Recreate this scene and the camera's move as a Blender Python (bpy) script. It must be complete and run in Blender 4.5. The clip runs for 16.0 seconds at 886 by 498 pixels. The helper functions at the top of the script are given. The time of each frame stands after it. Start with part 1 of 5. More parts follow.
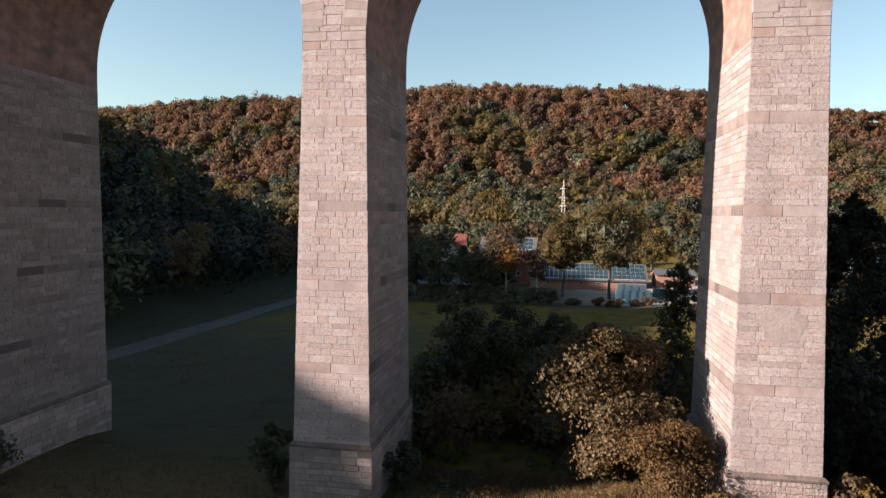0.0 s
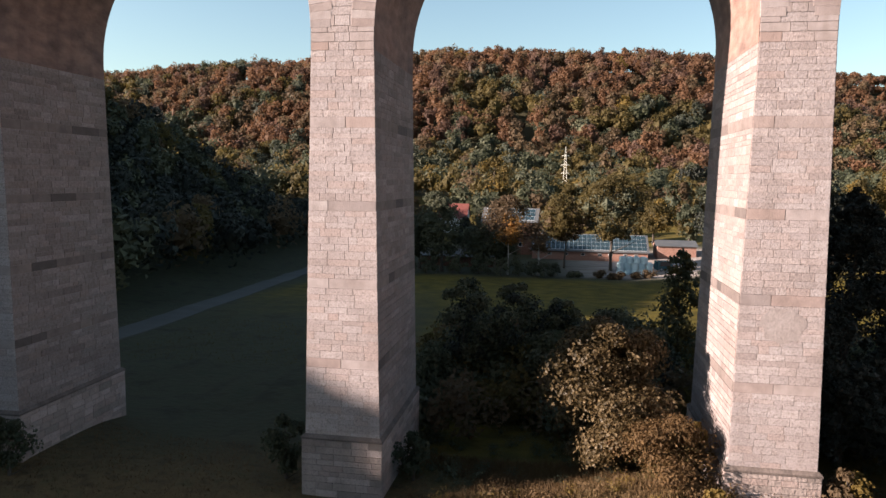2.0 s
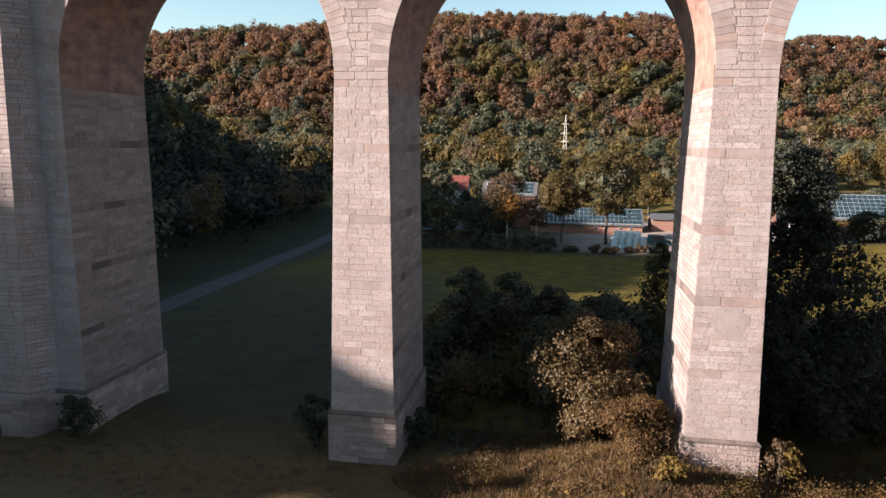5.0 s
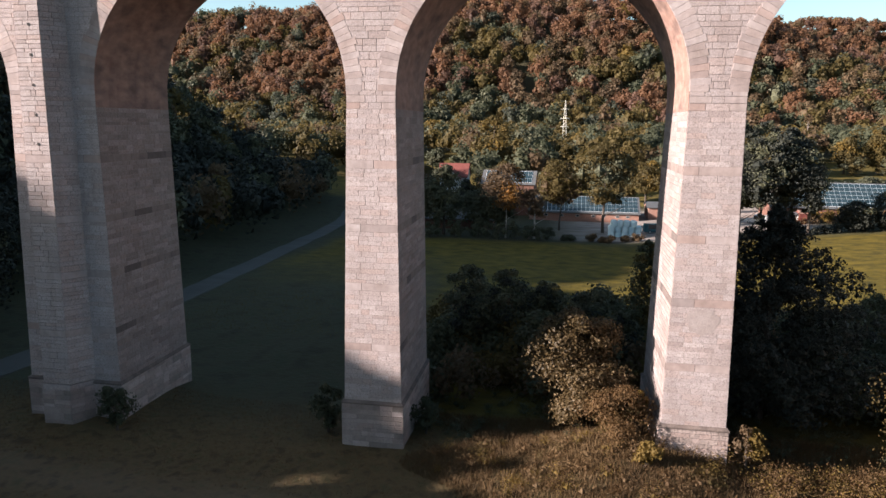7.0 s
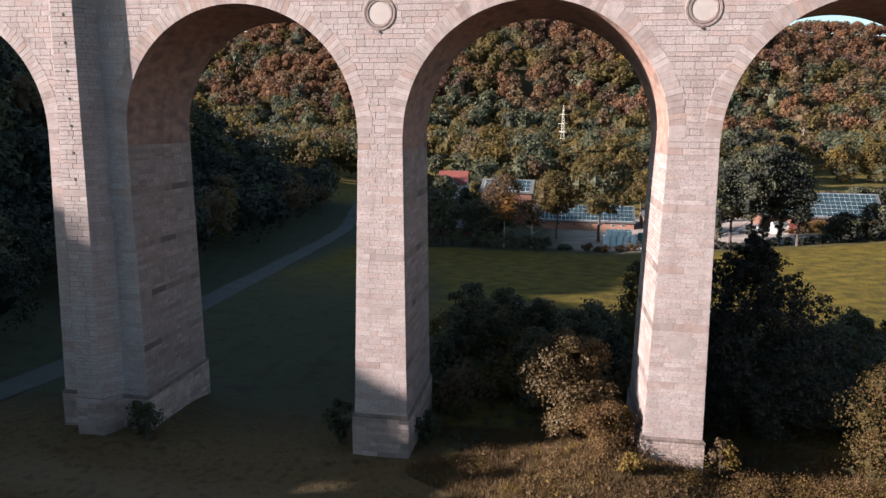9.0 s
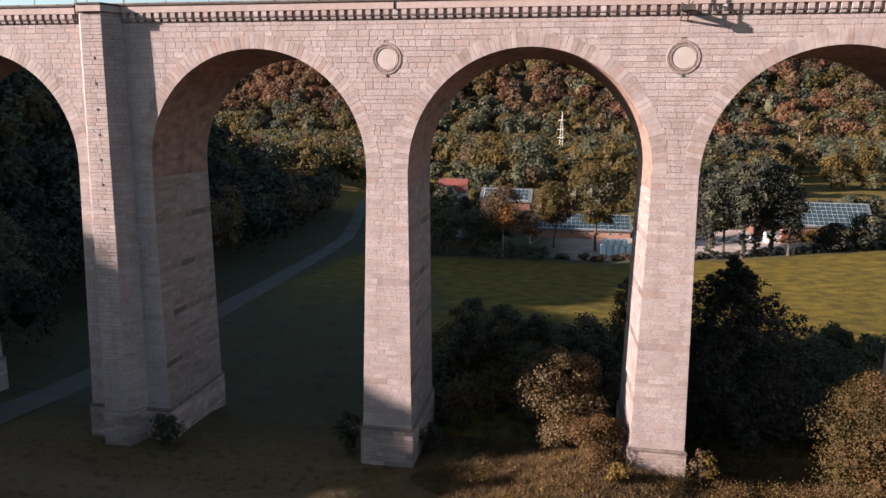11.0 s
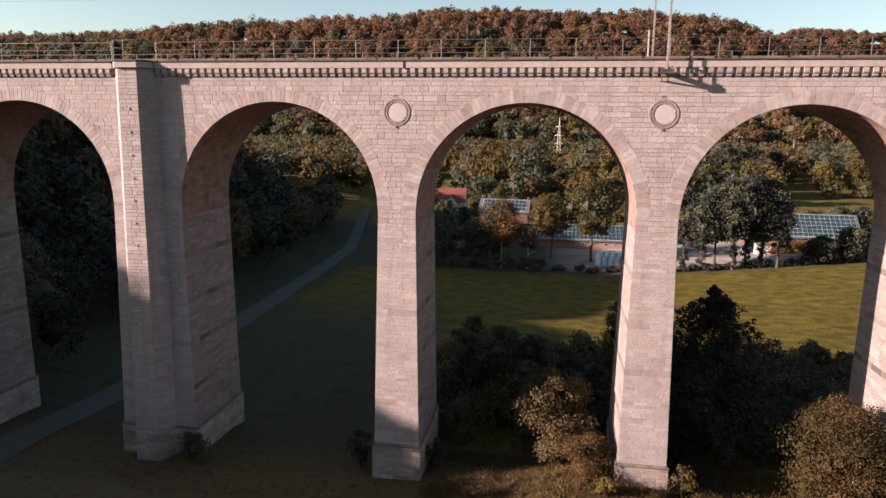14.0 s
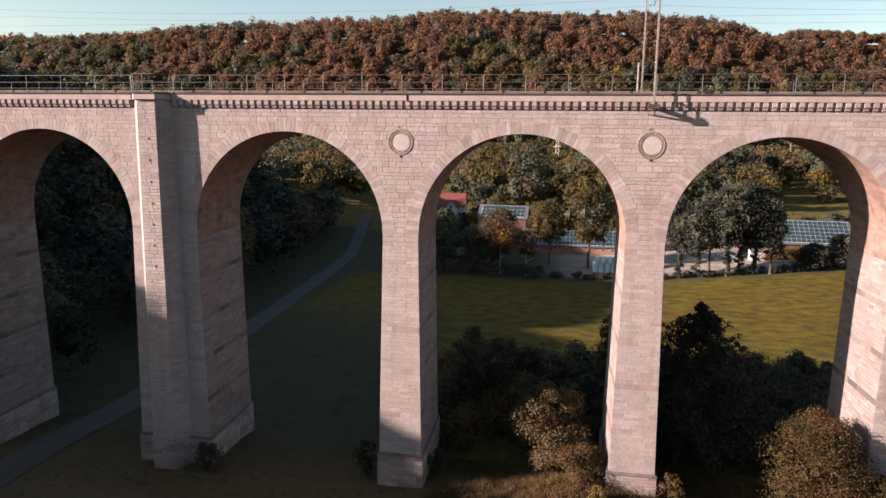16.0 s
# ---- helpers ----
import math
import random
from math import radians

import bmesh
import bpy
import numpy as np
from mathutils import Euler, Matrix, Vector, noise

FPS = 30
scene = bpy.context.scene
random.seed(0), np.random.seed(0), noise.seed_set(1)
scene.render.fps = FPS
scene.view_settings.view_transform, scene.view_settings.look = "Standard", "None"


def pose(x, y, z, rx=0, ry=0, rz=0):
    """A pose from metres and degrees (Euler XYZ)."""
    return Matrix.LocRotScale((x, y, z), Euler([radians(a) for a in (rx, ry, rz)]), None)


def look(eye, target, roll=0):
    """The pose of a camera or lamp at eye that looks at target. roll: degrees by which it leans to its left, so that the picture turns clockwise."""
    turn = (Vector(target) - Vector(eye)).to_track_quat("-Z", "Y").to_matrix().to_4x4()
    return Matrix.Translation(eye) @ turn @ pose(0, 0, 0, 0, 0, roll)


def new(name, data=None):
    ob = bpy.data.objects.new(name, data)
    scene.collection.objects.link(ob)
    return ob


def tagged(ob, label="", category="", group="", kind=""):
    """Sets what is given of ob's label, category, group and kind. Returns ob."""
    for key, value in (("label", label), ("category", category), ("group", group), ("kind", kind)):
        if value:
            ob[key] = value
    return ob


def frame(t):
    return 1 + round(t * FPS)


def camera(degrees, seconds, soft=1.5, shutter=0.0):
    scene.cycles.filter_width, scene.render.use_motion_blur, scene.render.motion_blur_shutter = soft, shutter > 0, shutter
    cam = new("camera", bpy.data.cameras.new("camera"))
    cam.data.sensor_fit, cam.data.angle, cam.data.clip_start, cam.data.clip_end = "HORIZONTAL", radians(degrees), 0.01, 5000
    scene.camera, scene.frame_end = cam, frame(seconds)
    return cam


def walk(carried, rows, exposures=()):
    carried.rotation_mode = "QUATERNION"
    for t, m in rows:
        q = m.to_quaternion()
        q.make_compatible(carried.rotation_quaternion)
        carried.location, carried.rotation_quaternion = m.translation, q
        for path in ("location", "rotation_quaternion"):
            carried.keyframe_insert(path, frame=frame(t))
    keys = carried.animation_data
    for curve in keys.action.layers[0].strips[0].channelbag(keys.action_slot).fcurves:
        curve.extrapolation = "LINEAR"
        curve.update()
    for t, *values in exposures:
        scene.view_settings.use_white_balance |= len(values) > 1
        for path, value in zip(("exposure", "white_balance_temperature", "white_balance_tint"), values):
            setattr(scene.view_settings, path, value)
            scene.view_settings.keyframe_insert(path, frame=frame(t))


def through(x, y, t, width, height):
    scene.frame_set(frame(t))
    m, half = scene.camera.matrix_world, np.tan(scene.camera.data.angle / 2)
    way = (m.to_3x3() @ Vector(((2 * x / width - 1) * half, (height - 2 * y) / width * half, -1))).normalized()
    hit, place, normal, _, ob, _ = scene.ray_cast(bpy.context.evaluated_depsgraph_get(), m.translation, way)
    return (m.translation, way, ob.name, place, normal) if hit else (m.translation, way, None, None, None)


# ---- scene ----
import itertools

cam = camera(65.44, 16.0)
PATH = [
    (0, pose(9.851, -29.519, 12.581, 87.083, -0.739, 9.440)),
    (0.5, pose(9.788, -29.517, 12.989, 86.333, -0.732, 9.461)),
    (1, pose(9.681, -29.547, 13.384, 85.591, -0.726, 9.484)),
    (1.5, pose(9.599, -29.638, 13.767, 84.905, -0.721, 9.506)),
    (2, pose(9.612, -30.010, 14.162, 84.164, -0.722, 9.524)),
    (2.5, pose(9.672, -30.738, 14.596, 83.614, -0.724, 9.536)),
    (3, pose(9.756, -31.590, 15.064, 83.131, -0.724, 9.539)),
    (3.5, pose(9.857, -32.521, 15.538, 82.629, -0.718, 9.540)),
    (4, pose(9.965, -33.450, 16.010, 82.142, -0.704, 9.544)),
    (4.5, pose(10.110, -34.347, 16.469, 81.687, -0.681, 9.546)),
    (5, pose(10.257, -35.256, 16.960, 81.212, -0.654, 9.549)),
    (7.5, pose(10.815, -39.769, 19.467, 79.678, -0.582, 9.545)),
    (8, pose(10.904, -40.681, 20.060, 79.741, -0.604, 9.511)),
    (8.5, pose(10.977, -41.560, 20.667, 79.804, -0.627, 9.484)),
    (9, pose(11.048, -42.421, 21.292, 79.852, -0.651, 9.461)),
    (11.5, pose(11.439, -46.500, 24.035, 80.055, -0.651, 9.402)),
    (12, pose(11.449, -47.221, 24.557, 80.083, -0.656, 9.379)),
    (12.5, pose(11.480, -47.939, 25.095, 80.107, -0.657, 9.343)),
    (13, pose(11.507, -48.640, 25.645, 80.106, -0.652, 9.309)),
    (13.5, pose(11.542, -49.356, 26.208, 80.116, -0.644, 9.282)),
    (14, pose(11.582, -50.048, 26.802, 80.100, -0.635, 9.253)),
    (14.5, pose(11.651, -50.746, 27.387, 80.086, -0.628, 9.231)),
    (15, pose(11.725, -51.447, 27.949, 80.082, -0.617, 9.218)),
    (15.5, pose(11.820, -52.158, 28.490, 80.073, -0.605, 9.209)),
    (16, pose(11.890, -52.856, 29.028, 80.074, -0.588, 9.201)),
]
# stops, kelvin and tint: the film's own drift
LOOK = [(0, 1.86, 6650, 12), (3, 1.99, 6650, 12), (5, 2.02, 6500, 11), (9, 1.98, 6200, 10), (12.5, 1.78, 6900, 20), (16, 1.74, 6900, 19)]
walk(cam, PATH, LOOK)

# ---- light ----
SUN = Vector((-2.85, -1.0, 0.96)).normalized()          # towards the sun
elev = math.asin(SUN.z)
world = bpy.data.worlds.new("sky")
scene.world = world
world.use_nodes = True
wn, wl = world.node_tree.nodes, world.node_tree.links
wn.clear()
w_out, w_bg, w_sky = wn.new("ShaderNodeOutputWorld"), wn.new("ShaderNodeBackground"), wn.new("ShaderNodeTexSky")
w_sky.sky_type, w_sky.sun_disc = "NISHITA", False
w_sky.sun_elevation, w_sky.sun_rotation = elev, math.atan2(SUN.x, SUN.y)
w_sky.air_density, w_sky.dust_density, w_sky.ozone_density = 1.0, 1.0, 0.8
w_tint = wn.new("ShaderNodeMix")
w_tint.data_type, w_tint.blend_type = "RGBA", "MULTIPLY"
w_tint.inputs[0].default_value = 1.0
w_tint.inputs[7].default_value = (0.96, 1.03, 0.992, 1)
wl.new(w_sky.outputs[0], w_tint.inputs[6])
wl.new(w_tint.outputs[2], w_bg.inputs[0])
w_bg.inputs[1].default_value = 0.058
wl.new(w_bg.outputs[0], w_out.inputs[0])
sun = new("sun", bpy.data.lights.new("sun", "SUN"))
sun.data.energy, sun.data.angle, sun.data.color = 4.9, radians(0.6), (1.0, 0.875, 0.805)
sun.matrix_world = look((0, 0, 200), Vector((0, 0, 200)) - SUN)


# ---- materials ----
def nodes_of(name):
    m = bpy.data.materials.new(name)
    m.use_nodes = True
    n, l = m.node_tree.nodes, m.node_tree.links
    return m, n, l, n["Principled BSDF"]


def ramp(n, cols):
    r = n.new("ShaderNodeValToRGB")
    while len(r.color_ramp.elements) < len(cols):
        r.color_ramp.elements.new(0.5)
    for i, c in enumerate(cols):
        r.color_ramp.elements[i].position = i / max(1, len(cols) - 1)
        r.color_ramp.elements[i].color = (*c, 1)
    return r


def surface(name, cols, vary="noise", scale=1.0, stain=0.0, stain_scale=0.2, stain_col=(0.2, 0.15, 0.12), grain=0.12,
            grain_scale=12.0, bump=0.0, bump_scale=8.0, rough=0.85, metal=0.0, stretch=(1, 1, 1), streak=0.0, pits=0.0, pit_scale=9.0):
    """A surface whose colour runs over cols, piece by piece or by noise, with stains, grain and relief."""
    m, n, l, bsdf = nodes_of(name)
    geo = n.new("ShaderNodeNewGeometry")
    mapping = n.new("ShaderNodeMapping")
    mapping.inputs["Scale"].default_value = stretch
    l.new(geo.outputs["Position"], mapping.inputs[0])
    pos = mapping.outputs[0]

    def noise_node(s, detail=4.0):
        t = n.new("ShaderNodeTexNoise")
        t.inputs["Scale"].default_value, t.inputs["Detail"].default_value = s, detail
        l.new(pos, t.inputs["Vector"])
        return t.outputs[0]

    r = ramp(n, cols)
    if vary == "object":
        l.new(n.new("ShaderNodeObjectInfo").outputs["Random"], r.inputs[0])
    elif vary == "island":
        l.new(geo.outputs["Random Per Island"], r.inputs[0])
    else:
        spread = n.new("ShaderNodeMapRange")
        spread.inputs[1].default_value, spread.inputs[2].default_value = 0.3, 0.7
        l.new(noise_node(scale), spread.inputs[0])
        l.new(spread.outputs[0], r.inputs[0])
    col = r.outputs[0]
    if stain > 0:
        sr = n.new("ShaderNodeMapRange")
        sr.inputs[1].default_value, sr.inputs[2].default_value, sr.inputs[4].default_value = 0.45, 0.75, stain
        l.new(noise_node(stain_scale, 6.0), sr.inputs[0])
        mx = n.new("ShaderNodeMix")
        mx.data_type = "RGBA"
        l.new(sr.outputs[0], mx.inputs[0])
        l.new(col, mx.inputs[6])
        mx.inputs[7].default_value = (*stain_col, 1)
        col = mx.outputs[2]
    if streak > 0:
        tall_map, runs = n.new("ShaderNodeMapping"), n.new("ShaderNodeTexNoise")
        tall_map.inputs["Scale"].default_value = (1.3, 1.3, 0.13)
        l.new(geo.outputs["Position"], tall_map.inputs[0])
        l.new(tall_map.outputs[0], runs.inputs["Vector"])
        runs.inputs["Scale"].default_value, runs.inputs["Detail"].default_value = 1.0, 7.0
        kr = n.new("ShaderNodeMapRange")
        kr.inputs[1].default_value, kr.inputs[2].default_value, kr.inputs[4].default_value = 0.5, 0.78, streak
        l.new(runs.outputs[0], kr.inputs[0])
        sx = n.new("ShaderNodeMix")
        sx.data_type = "RGBA"
        l.new(kr.outputs[0], sx.inputs[0])
        l.new(col, sx.inputs[6])
        sx.inputs[7].default_value = (*stain_col, 1)
        col = sx.outputs[2]
    if pits > 0:
        pr = n.new("ShaderNodeMapRange")
        pr.inputs[1].default_value, pr.inputs[2].default_value, pr.inputs[4].default_value = 0.54, 0.66, pits
        l.new(noise_node(pit_scale, 3.0), pr.inputs[0])
        px = n.new("ShaderNodeMix")
        px.data_type = "RGBA"
        l.new(pr.outputs[0], px.inputs[0])
        l.new(col, px.inputs[6])
        px.inputs[7].default_value = (*stain_col, 1)
        col = px.outputs[2]
    if grain > 0:
        gr = n.new("ShaderNodeMapRange")
        gr.inputs[1].default_value, gr.inputs[2].default_value = 0.25, 0.75
        gr.inputs[3].default_value, gr.inputs[4].default_value = 1 - grain, 1 + grain
        l.new(noise_node(grain_scale, 5.0), gr.inputs[0])
        mul = n.new("ShaderNodeVectorMath")
        mul.operation = "SCALE"
        l.new(col, mul.inputs[0])
        l.new(gr.outputs[0], mul.inputs["Scale"])
        col = mul.outputs[0]
    l.new(col, bsdf.inputs["Base Color"])
    bsdf.inputs["Roughness"].default_value, bsdf.inputs["Metallic"].default_value = rough, metal
    bsdf.inputs["Specular IOR Level"].default_value = 0.3
    if bump > 0:
        b = n.new("ShaderNodeBump")
        b.inputs["Strength"].default_value, b.inputs["Distance"].default_value = 1.0, bump
        l.new(noise_node(bump_scale, 6.0), b.inputs["Height"])
        l.new(b.outputs[0], bsdf.inputs["Normal"])
    return m


def foliage(name, cols, through=0.5, patch=0.12, rough=0.7, single=0.3):
    """Leaves: each leaf its own tone, drifting from clump to clump, a little light shining through."""
    m, n, l, bsdf = nodes_of(name)
    geo = n.new("ShaderNodeNewGeometry")
    t = n.new("ShaderNodeTexNoise")
    t.inputs["Scale"].default_value, t.inputs["Detail"].default_value = patch, 3.0
    l.new(geo.outputs["Position"], t.inputs["Vector"])
    mix = n.new("ShaderNodeMix")
    mix.inputs[0].default_value = 1 - single
    spread = n.new("ShaderNodeMapRange")
    spread.inputs[1].default_value, spread.inputs[2].default_value = 0.3, 0.7
    l.new(t.outputs[0], spread.inputs[0])
    l.new(geo.outputs["Random Per Island"], mix.inputs[2])
    l.new(spread.outputs[0], mix.inputs[3])
    r = ramp(n, cols)
    l.new(mix.outputs[0], r.inputs[0])
    l.new(r.outputs[0], bsdf.inputs["Base Color"])
    bsdf.inputs["Roughness"].default_value = rough
    bsdf.inputs["Specular IOR Level"].default_value = 0.25
    if through > 0:
        tr, sh, out = n.new("ShaderNodeBsdfTranslucent"), n.new("ShaderNodeMixShader"), n["Material Output"]
        l.new(r.outputs[0], tr.inputs[0])
        sh.inputs[0].default_value = through
        l.new(bsdf.outputs[0], sh.inputs[1])
        l.new(tr.outputs[0], sh.inputs[2])
        l.new(sh.outputs[0], out.inputs[0])
    return m


STONE = [(0.288, 0.229, 0.214), (0.350, 0.288, 0.272), (0.325, 0.267, 0.255), (0.400, 0.334, 0.317), (0.338, 0.257, 0.233), (0.376, 0.316, 0.303), (0.315, 0.259, 0.246)]
m_stone = surface("rock_faced_limestone", STONE, "object", stain=0.35, stain_scale=0.35, stain_col=(0.19, 0.145, 0.13), grain=0.22,
                  grain_scale=13.0, bump=0.022, bump_scale=17.0, streak=0.45, pits=0.55, rough=0.92)
m_stones = surface("rock_faced_limestone_mass", STONE, "island", stain=0.35, stain_scale=0.35, stain_col=(0.19, 0.145, 0.13), grain=0.22,
                   grain_scale=13.0, bump=0.022, bump_scale=17.0, streak=0.45, pits=0.55, rough=0.92)
BAND = [(0.278, 0.217, 0.200), (0.352, 0.290, 0.275), (0.330, 0.258, 0.236), (0.385, 0.326, 0.311), (0.312, 0.222, 0.193), (0.262, 0.212, 0.2), (0.36, 0.298, 0.283), (0.31, 0.245, 0.222)]
m_band = surface("dressed_sandstone", BAND, "object", stain=0.6, stain_scale=0.9, stain_col=(0.17, 0.125, 0.11), grain=0.12,
                 grain_scale=3.0, bump=0.012, bump_scale=14.0, streak=0.45, rough=0.85)
m_bands = surface("dressed_sandstone_mass", BAND, "island", stain=0.5, stain_scale=0.7, stain_col=(0.17, 0.125, 0.11), grain=0.12,
                  grain_scale=3.0, bump=0.012, bump_scale=14.0, streak=0.45, rough=0.85)
# Darker base tone evens out sun glare and deepens shade on side faces.
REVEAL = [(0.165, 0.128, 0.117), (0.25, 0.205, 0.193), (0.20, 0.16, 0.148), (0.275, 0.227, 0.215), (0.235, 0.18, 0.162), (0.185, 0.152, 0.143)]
m_reveal = surface("toned_reveal_stone", REVEAL, "island", stain=0.5, stain_scale=0.45, stain_col=(0.15, 0.108, 0.095), grain=0.22,
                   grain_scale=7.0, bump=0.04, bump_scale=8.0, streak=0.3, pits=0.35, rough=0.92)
m_mortar = surface("lime_mortar", [(0.20, 0.157, 0.142), (0.265, 0.214, 0.196)], scale=0.8, grain=0.2, grain_scale=9.0, bump=0.02, rough=0.95)
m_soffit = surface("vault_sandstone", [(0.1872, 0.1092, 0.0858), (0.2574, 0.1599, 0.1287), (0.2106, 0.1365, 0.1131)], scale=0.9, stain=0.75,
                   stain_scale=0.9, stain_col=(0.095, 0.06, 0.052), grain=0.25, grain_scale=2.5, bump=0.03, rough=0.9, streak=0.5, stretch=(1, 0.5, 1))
m_fascia = surface("rendered_cornice", [(0.33, 0.25, 0.225), (0.37, 0.29, 0.265)], scale=0.4, stain=0.3, stain_scale=1.2,
                   stain_col=(0.2, 0.15, 0.13), grain=0.08, grain_scale=6.0, bump=0.01, streak=0.4, rough=0.85)
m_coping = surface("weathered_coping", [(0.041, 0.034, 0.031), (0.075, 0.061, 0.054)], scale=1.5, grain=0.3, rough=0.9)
m_plaster = surface("pale_plaster", [(0.35, 0.30, 0.28), (0.40, 0.345, 0.32)], scale=1.5, grain=0.06, rough=0.9)
m_rail = surface("galvanised_steel", [(0.09, 0.084, 0.078), (0.14, 0.13, 0.12)], scale=2.0, grain=0.1, rough=0.55, metal=0.5)
m_rust = surface("mast_steel", [(0.204, 0.163, 0.143), (0.286, 0.245, 0.224)], scale=3.0, grain=0.2, rough=0.7, metal=0.2)
m_pylon = surface("pylon_steel", [(0.56, 0.53, 0.45), (0.66, 0.62, 0.53)], scale=0.5, grain=0.1, rough=0.6)
m_wire = surface("wire", [(0.10, 0.10, 0.10), (0.14, 0.13, 0.13)], rough=0.6)
m_ballast = surface("ballast", [(0.088, 0.075, 0.068), (0.136, 0.116, 0.102)], scale=3.0, grain=0.4, grain_scale=10.0, bump=0.05, rough=0.95)
m_asphalt = surface("asphalt", [(0.047, 0.044, 0.039), (0.062, 0.058, 0.05)], scale=0.3, stain=0.3, stain_scale=0.15, stain_col=(0.041, 0.041, 0.037),
                    grain=0.15, grain_scale=20.0, rough=0.9)
m_bark = surface("bark", [(0.05, 0.038, 0.03), (0.085, 0.066, 0.052)], scale=3.0, grain=0.3, bump=0.03, bump_scale=12.0, rough=0.95, stretch=(1, 1, 0.25))
m_birch = surface("pale_bark", [(0.272, 0.245, 0.218), (0.374, 0.340, 0.306)], scale=1.0, stain=0.6, stain_scale=1.6, stain_col=(0.082, 0.061, 0.048), rough=0.9)
m_russet = foliage("russet_leaves", [(0.118, 0.0617, 0.0342), (0.1501, 0.0757, 0.04), (0.18, 0.0909, 0.0456)], patch=0.04)
m_brown = foliage("brown_leaves", [(0.0908, 0.0612, 0.0367), (0.1147, 0.0751, 0.0418), (0.1386, 0.0889, 0.0469)], patch=0.04)
m_olive = foliage("olive_leaves", [(0.0627, 0.048, 0.018), (0.0941, 0.069, 0.023), (0.1276, 0.091, 0.029)], patch=0.05)
m_green = foliage("green_leaves", [(0.0531, 0.0595, 0.0372), (0.0743, 0.0786, 0.0457), (0.0977, 0.0977, 0.0531)], patch=0.05)
m_yellow = foliage("yellow_leaves", [(0.11, 0.075, 0.022), (0.16, 0.105, 0.028), (0.21, 0.135, 0.034)])
m_dark = foliage("dark_green_leaves", [(0.0442, 0.0455, 0.0286), (0.065, 0.065, 0.0364), (0.091, 0.0858, 0.0442)], through=0.12)
m_maple = foliage("glossy_autumn_leaves", [(0.0345, 0.0242, 0.011), (0.0978, 0.066, 0.0286), (0.2415, 0.165, 0.0858)], rough=0.5, single=0.7)
m_orange = foliage("orange_leaves", [(0.14, 0.065, 0.02), (0.21, 0.10, 0.025), (0.25, 0.13, 0.035)])
m_bush = foliage("bush_leaves", [(0.034, 0.026, 0.01), (0.07, 0.049, 0.016), (0.115, 0.077, 0.025)], single=0.6)
m_rust_bush = foliage("rusty_bush_leaves", [(0.055, 0.03, 0.014), (0.11, 0.062, 0.026), (0.17, 0.10, 0.042)], single=0.6)
m_tan = foliage("tan_leaves", [(0.12, 0.08, 0.0464), (0.144, 0.096, 0.0544), (0.168, 0.112, 0.0624)], patch=0.04)
m_teal = foliage("bluish_green_leaves", [(0.0502, 0.0551, 0.0401), (0.0622, 0.0662, 0.0461), (0.0762, 0.0793, 0.0542)], patch=0.04)
# Near-black leaf tones stand in for deep shade on the bank and pointed tree.
m_shade_toned = foliage("shade_toned_leaves", [(0.0144, 0.016, 0.012), (0.0224, 0.024, 0.0176), (0.032, 0.0328, 0.0232)], through=0.1)
m_maroon = foliage("deep_red_leaves", [(0.0936, 0.0542, 0.0402), (0.1184, 0.0658, 0.0457), (0.143, 0.0772, 0.0522)], patch=0.04)
m_dry = foliage("dry_grass", [(0.0493, 0.0289, 0.0136), (0.0918, 0.0536, 0.0229), (0.1318, 0.0808, 0.0357)], through=0.15)


# ---- mesh helpers ----
def fast_mesh(name, verts, polys, mats, index=None, smooth=False):
    """A mesh from arrays: polys is a list of integer arrays, each of shape (n, corners)."""
    me = bpy.data.meshes.new(name)
    verts = np.asarray(verts, dtype=np.float32)
    polys = [np.asarray(p, dtype=np.int32) for p in polys if len(p)]
    loops = np.concatenate([p.ravel() for p in polys])
    counts = np.concatenate([np.full(len(p), p.shape[1], dtype=np.int32) for p in polys])
    starts = np.concatenate([[0], np.cumsum(counts)[:-1]]).astype(np.int32)
    me.vertices.add(len(verts))
    me.vertices.foreach_set("co", verts.ravel())
    me.loops.add(len(loops))
    me.loops.foreach_set("vertex_index", loops)
    me.polygons.add(len(counts))
    me.polygons.foreach_set("loop_start", starts)
    for m in mats:
        me.materials.append(m)
    if index is not None:
        me.polygons.foreach_set("material_index", np.asarray(index, dtype=np.int32))
    me.polygons.foreach_set("use_smooth", np.full(len(counts), smooth))
    me.update(calc_edges=True)
    me.validate()
    return me


def part(name, bm, material, parent=None, label=""):
    """Links a bmesh or a mesh as one object, under its thing or part."""
    if isinstance(bm, bmesh.types.BMesh):
        me = bpy.data.meshes.new(name)
        bm.to_mesh(me)
        bm.free()
        me.materials.append(material)
    else:
        me = bm
    ob = new(name, me)
    if parent is not None:
        ob.parent = parent
    return tagged(ob, label)


def thing(name, label, category, group="", at=(0, 0, 0), turn=0, kind=""):
    ob = new(name)
    ob.matrix_basis = pose(*at, 0, 0, turn)
    return tagged(ob, label, category, group, kind)


def box(bm, x0, x1, y0, y1, z0, z1, bevel=0.0):
    """A box between those bounds, its edges bevelled."""
    r = bmesh.ops.create_cube(bm, size=1.0, matrix=Matrix.LocRotScale(((x0 + x1) / 2, (y0 + y1) / 2, (z0 + z1) / 2), None, (x1 - x0, y1 - y0, z1 - z0)))
    if bevel:
        bmesh.ops.bevel(bm, geom=list({e for v in r["verts"] for e in v.link_edges}), offset=bevel, segments=1, affect="EDGES")
    return bm


def boxed(*bounds, bevel=0.0):
    return box(bmesh.new(), *bounds, bevel=bevel)


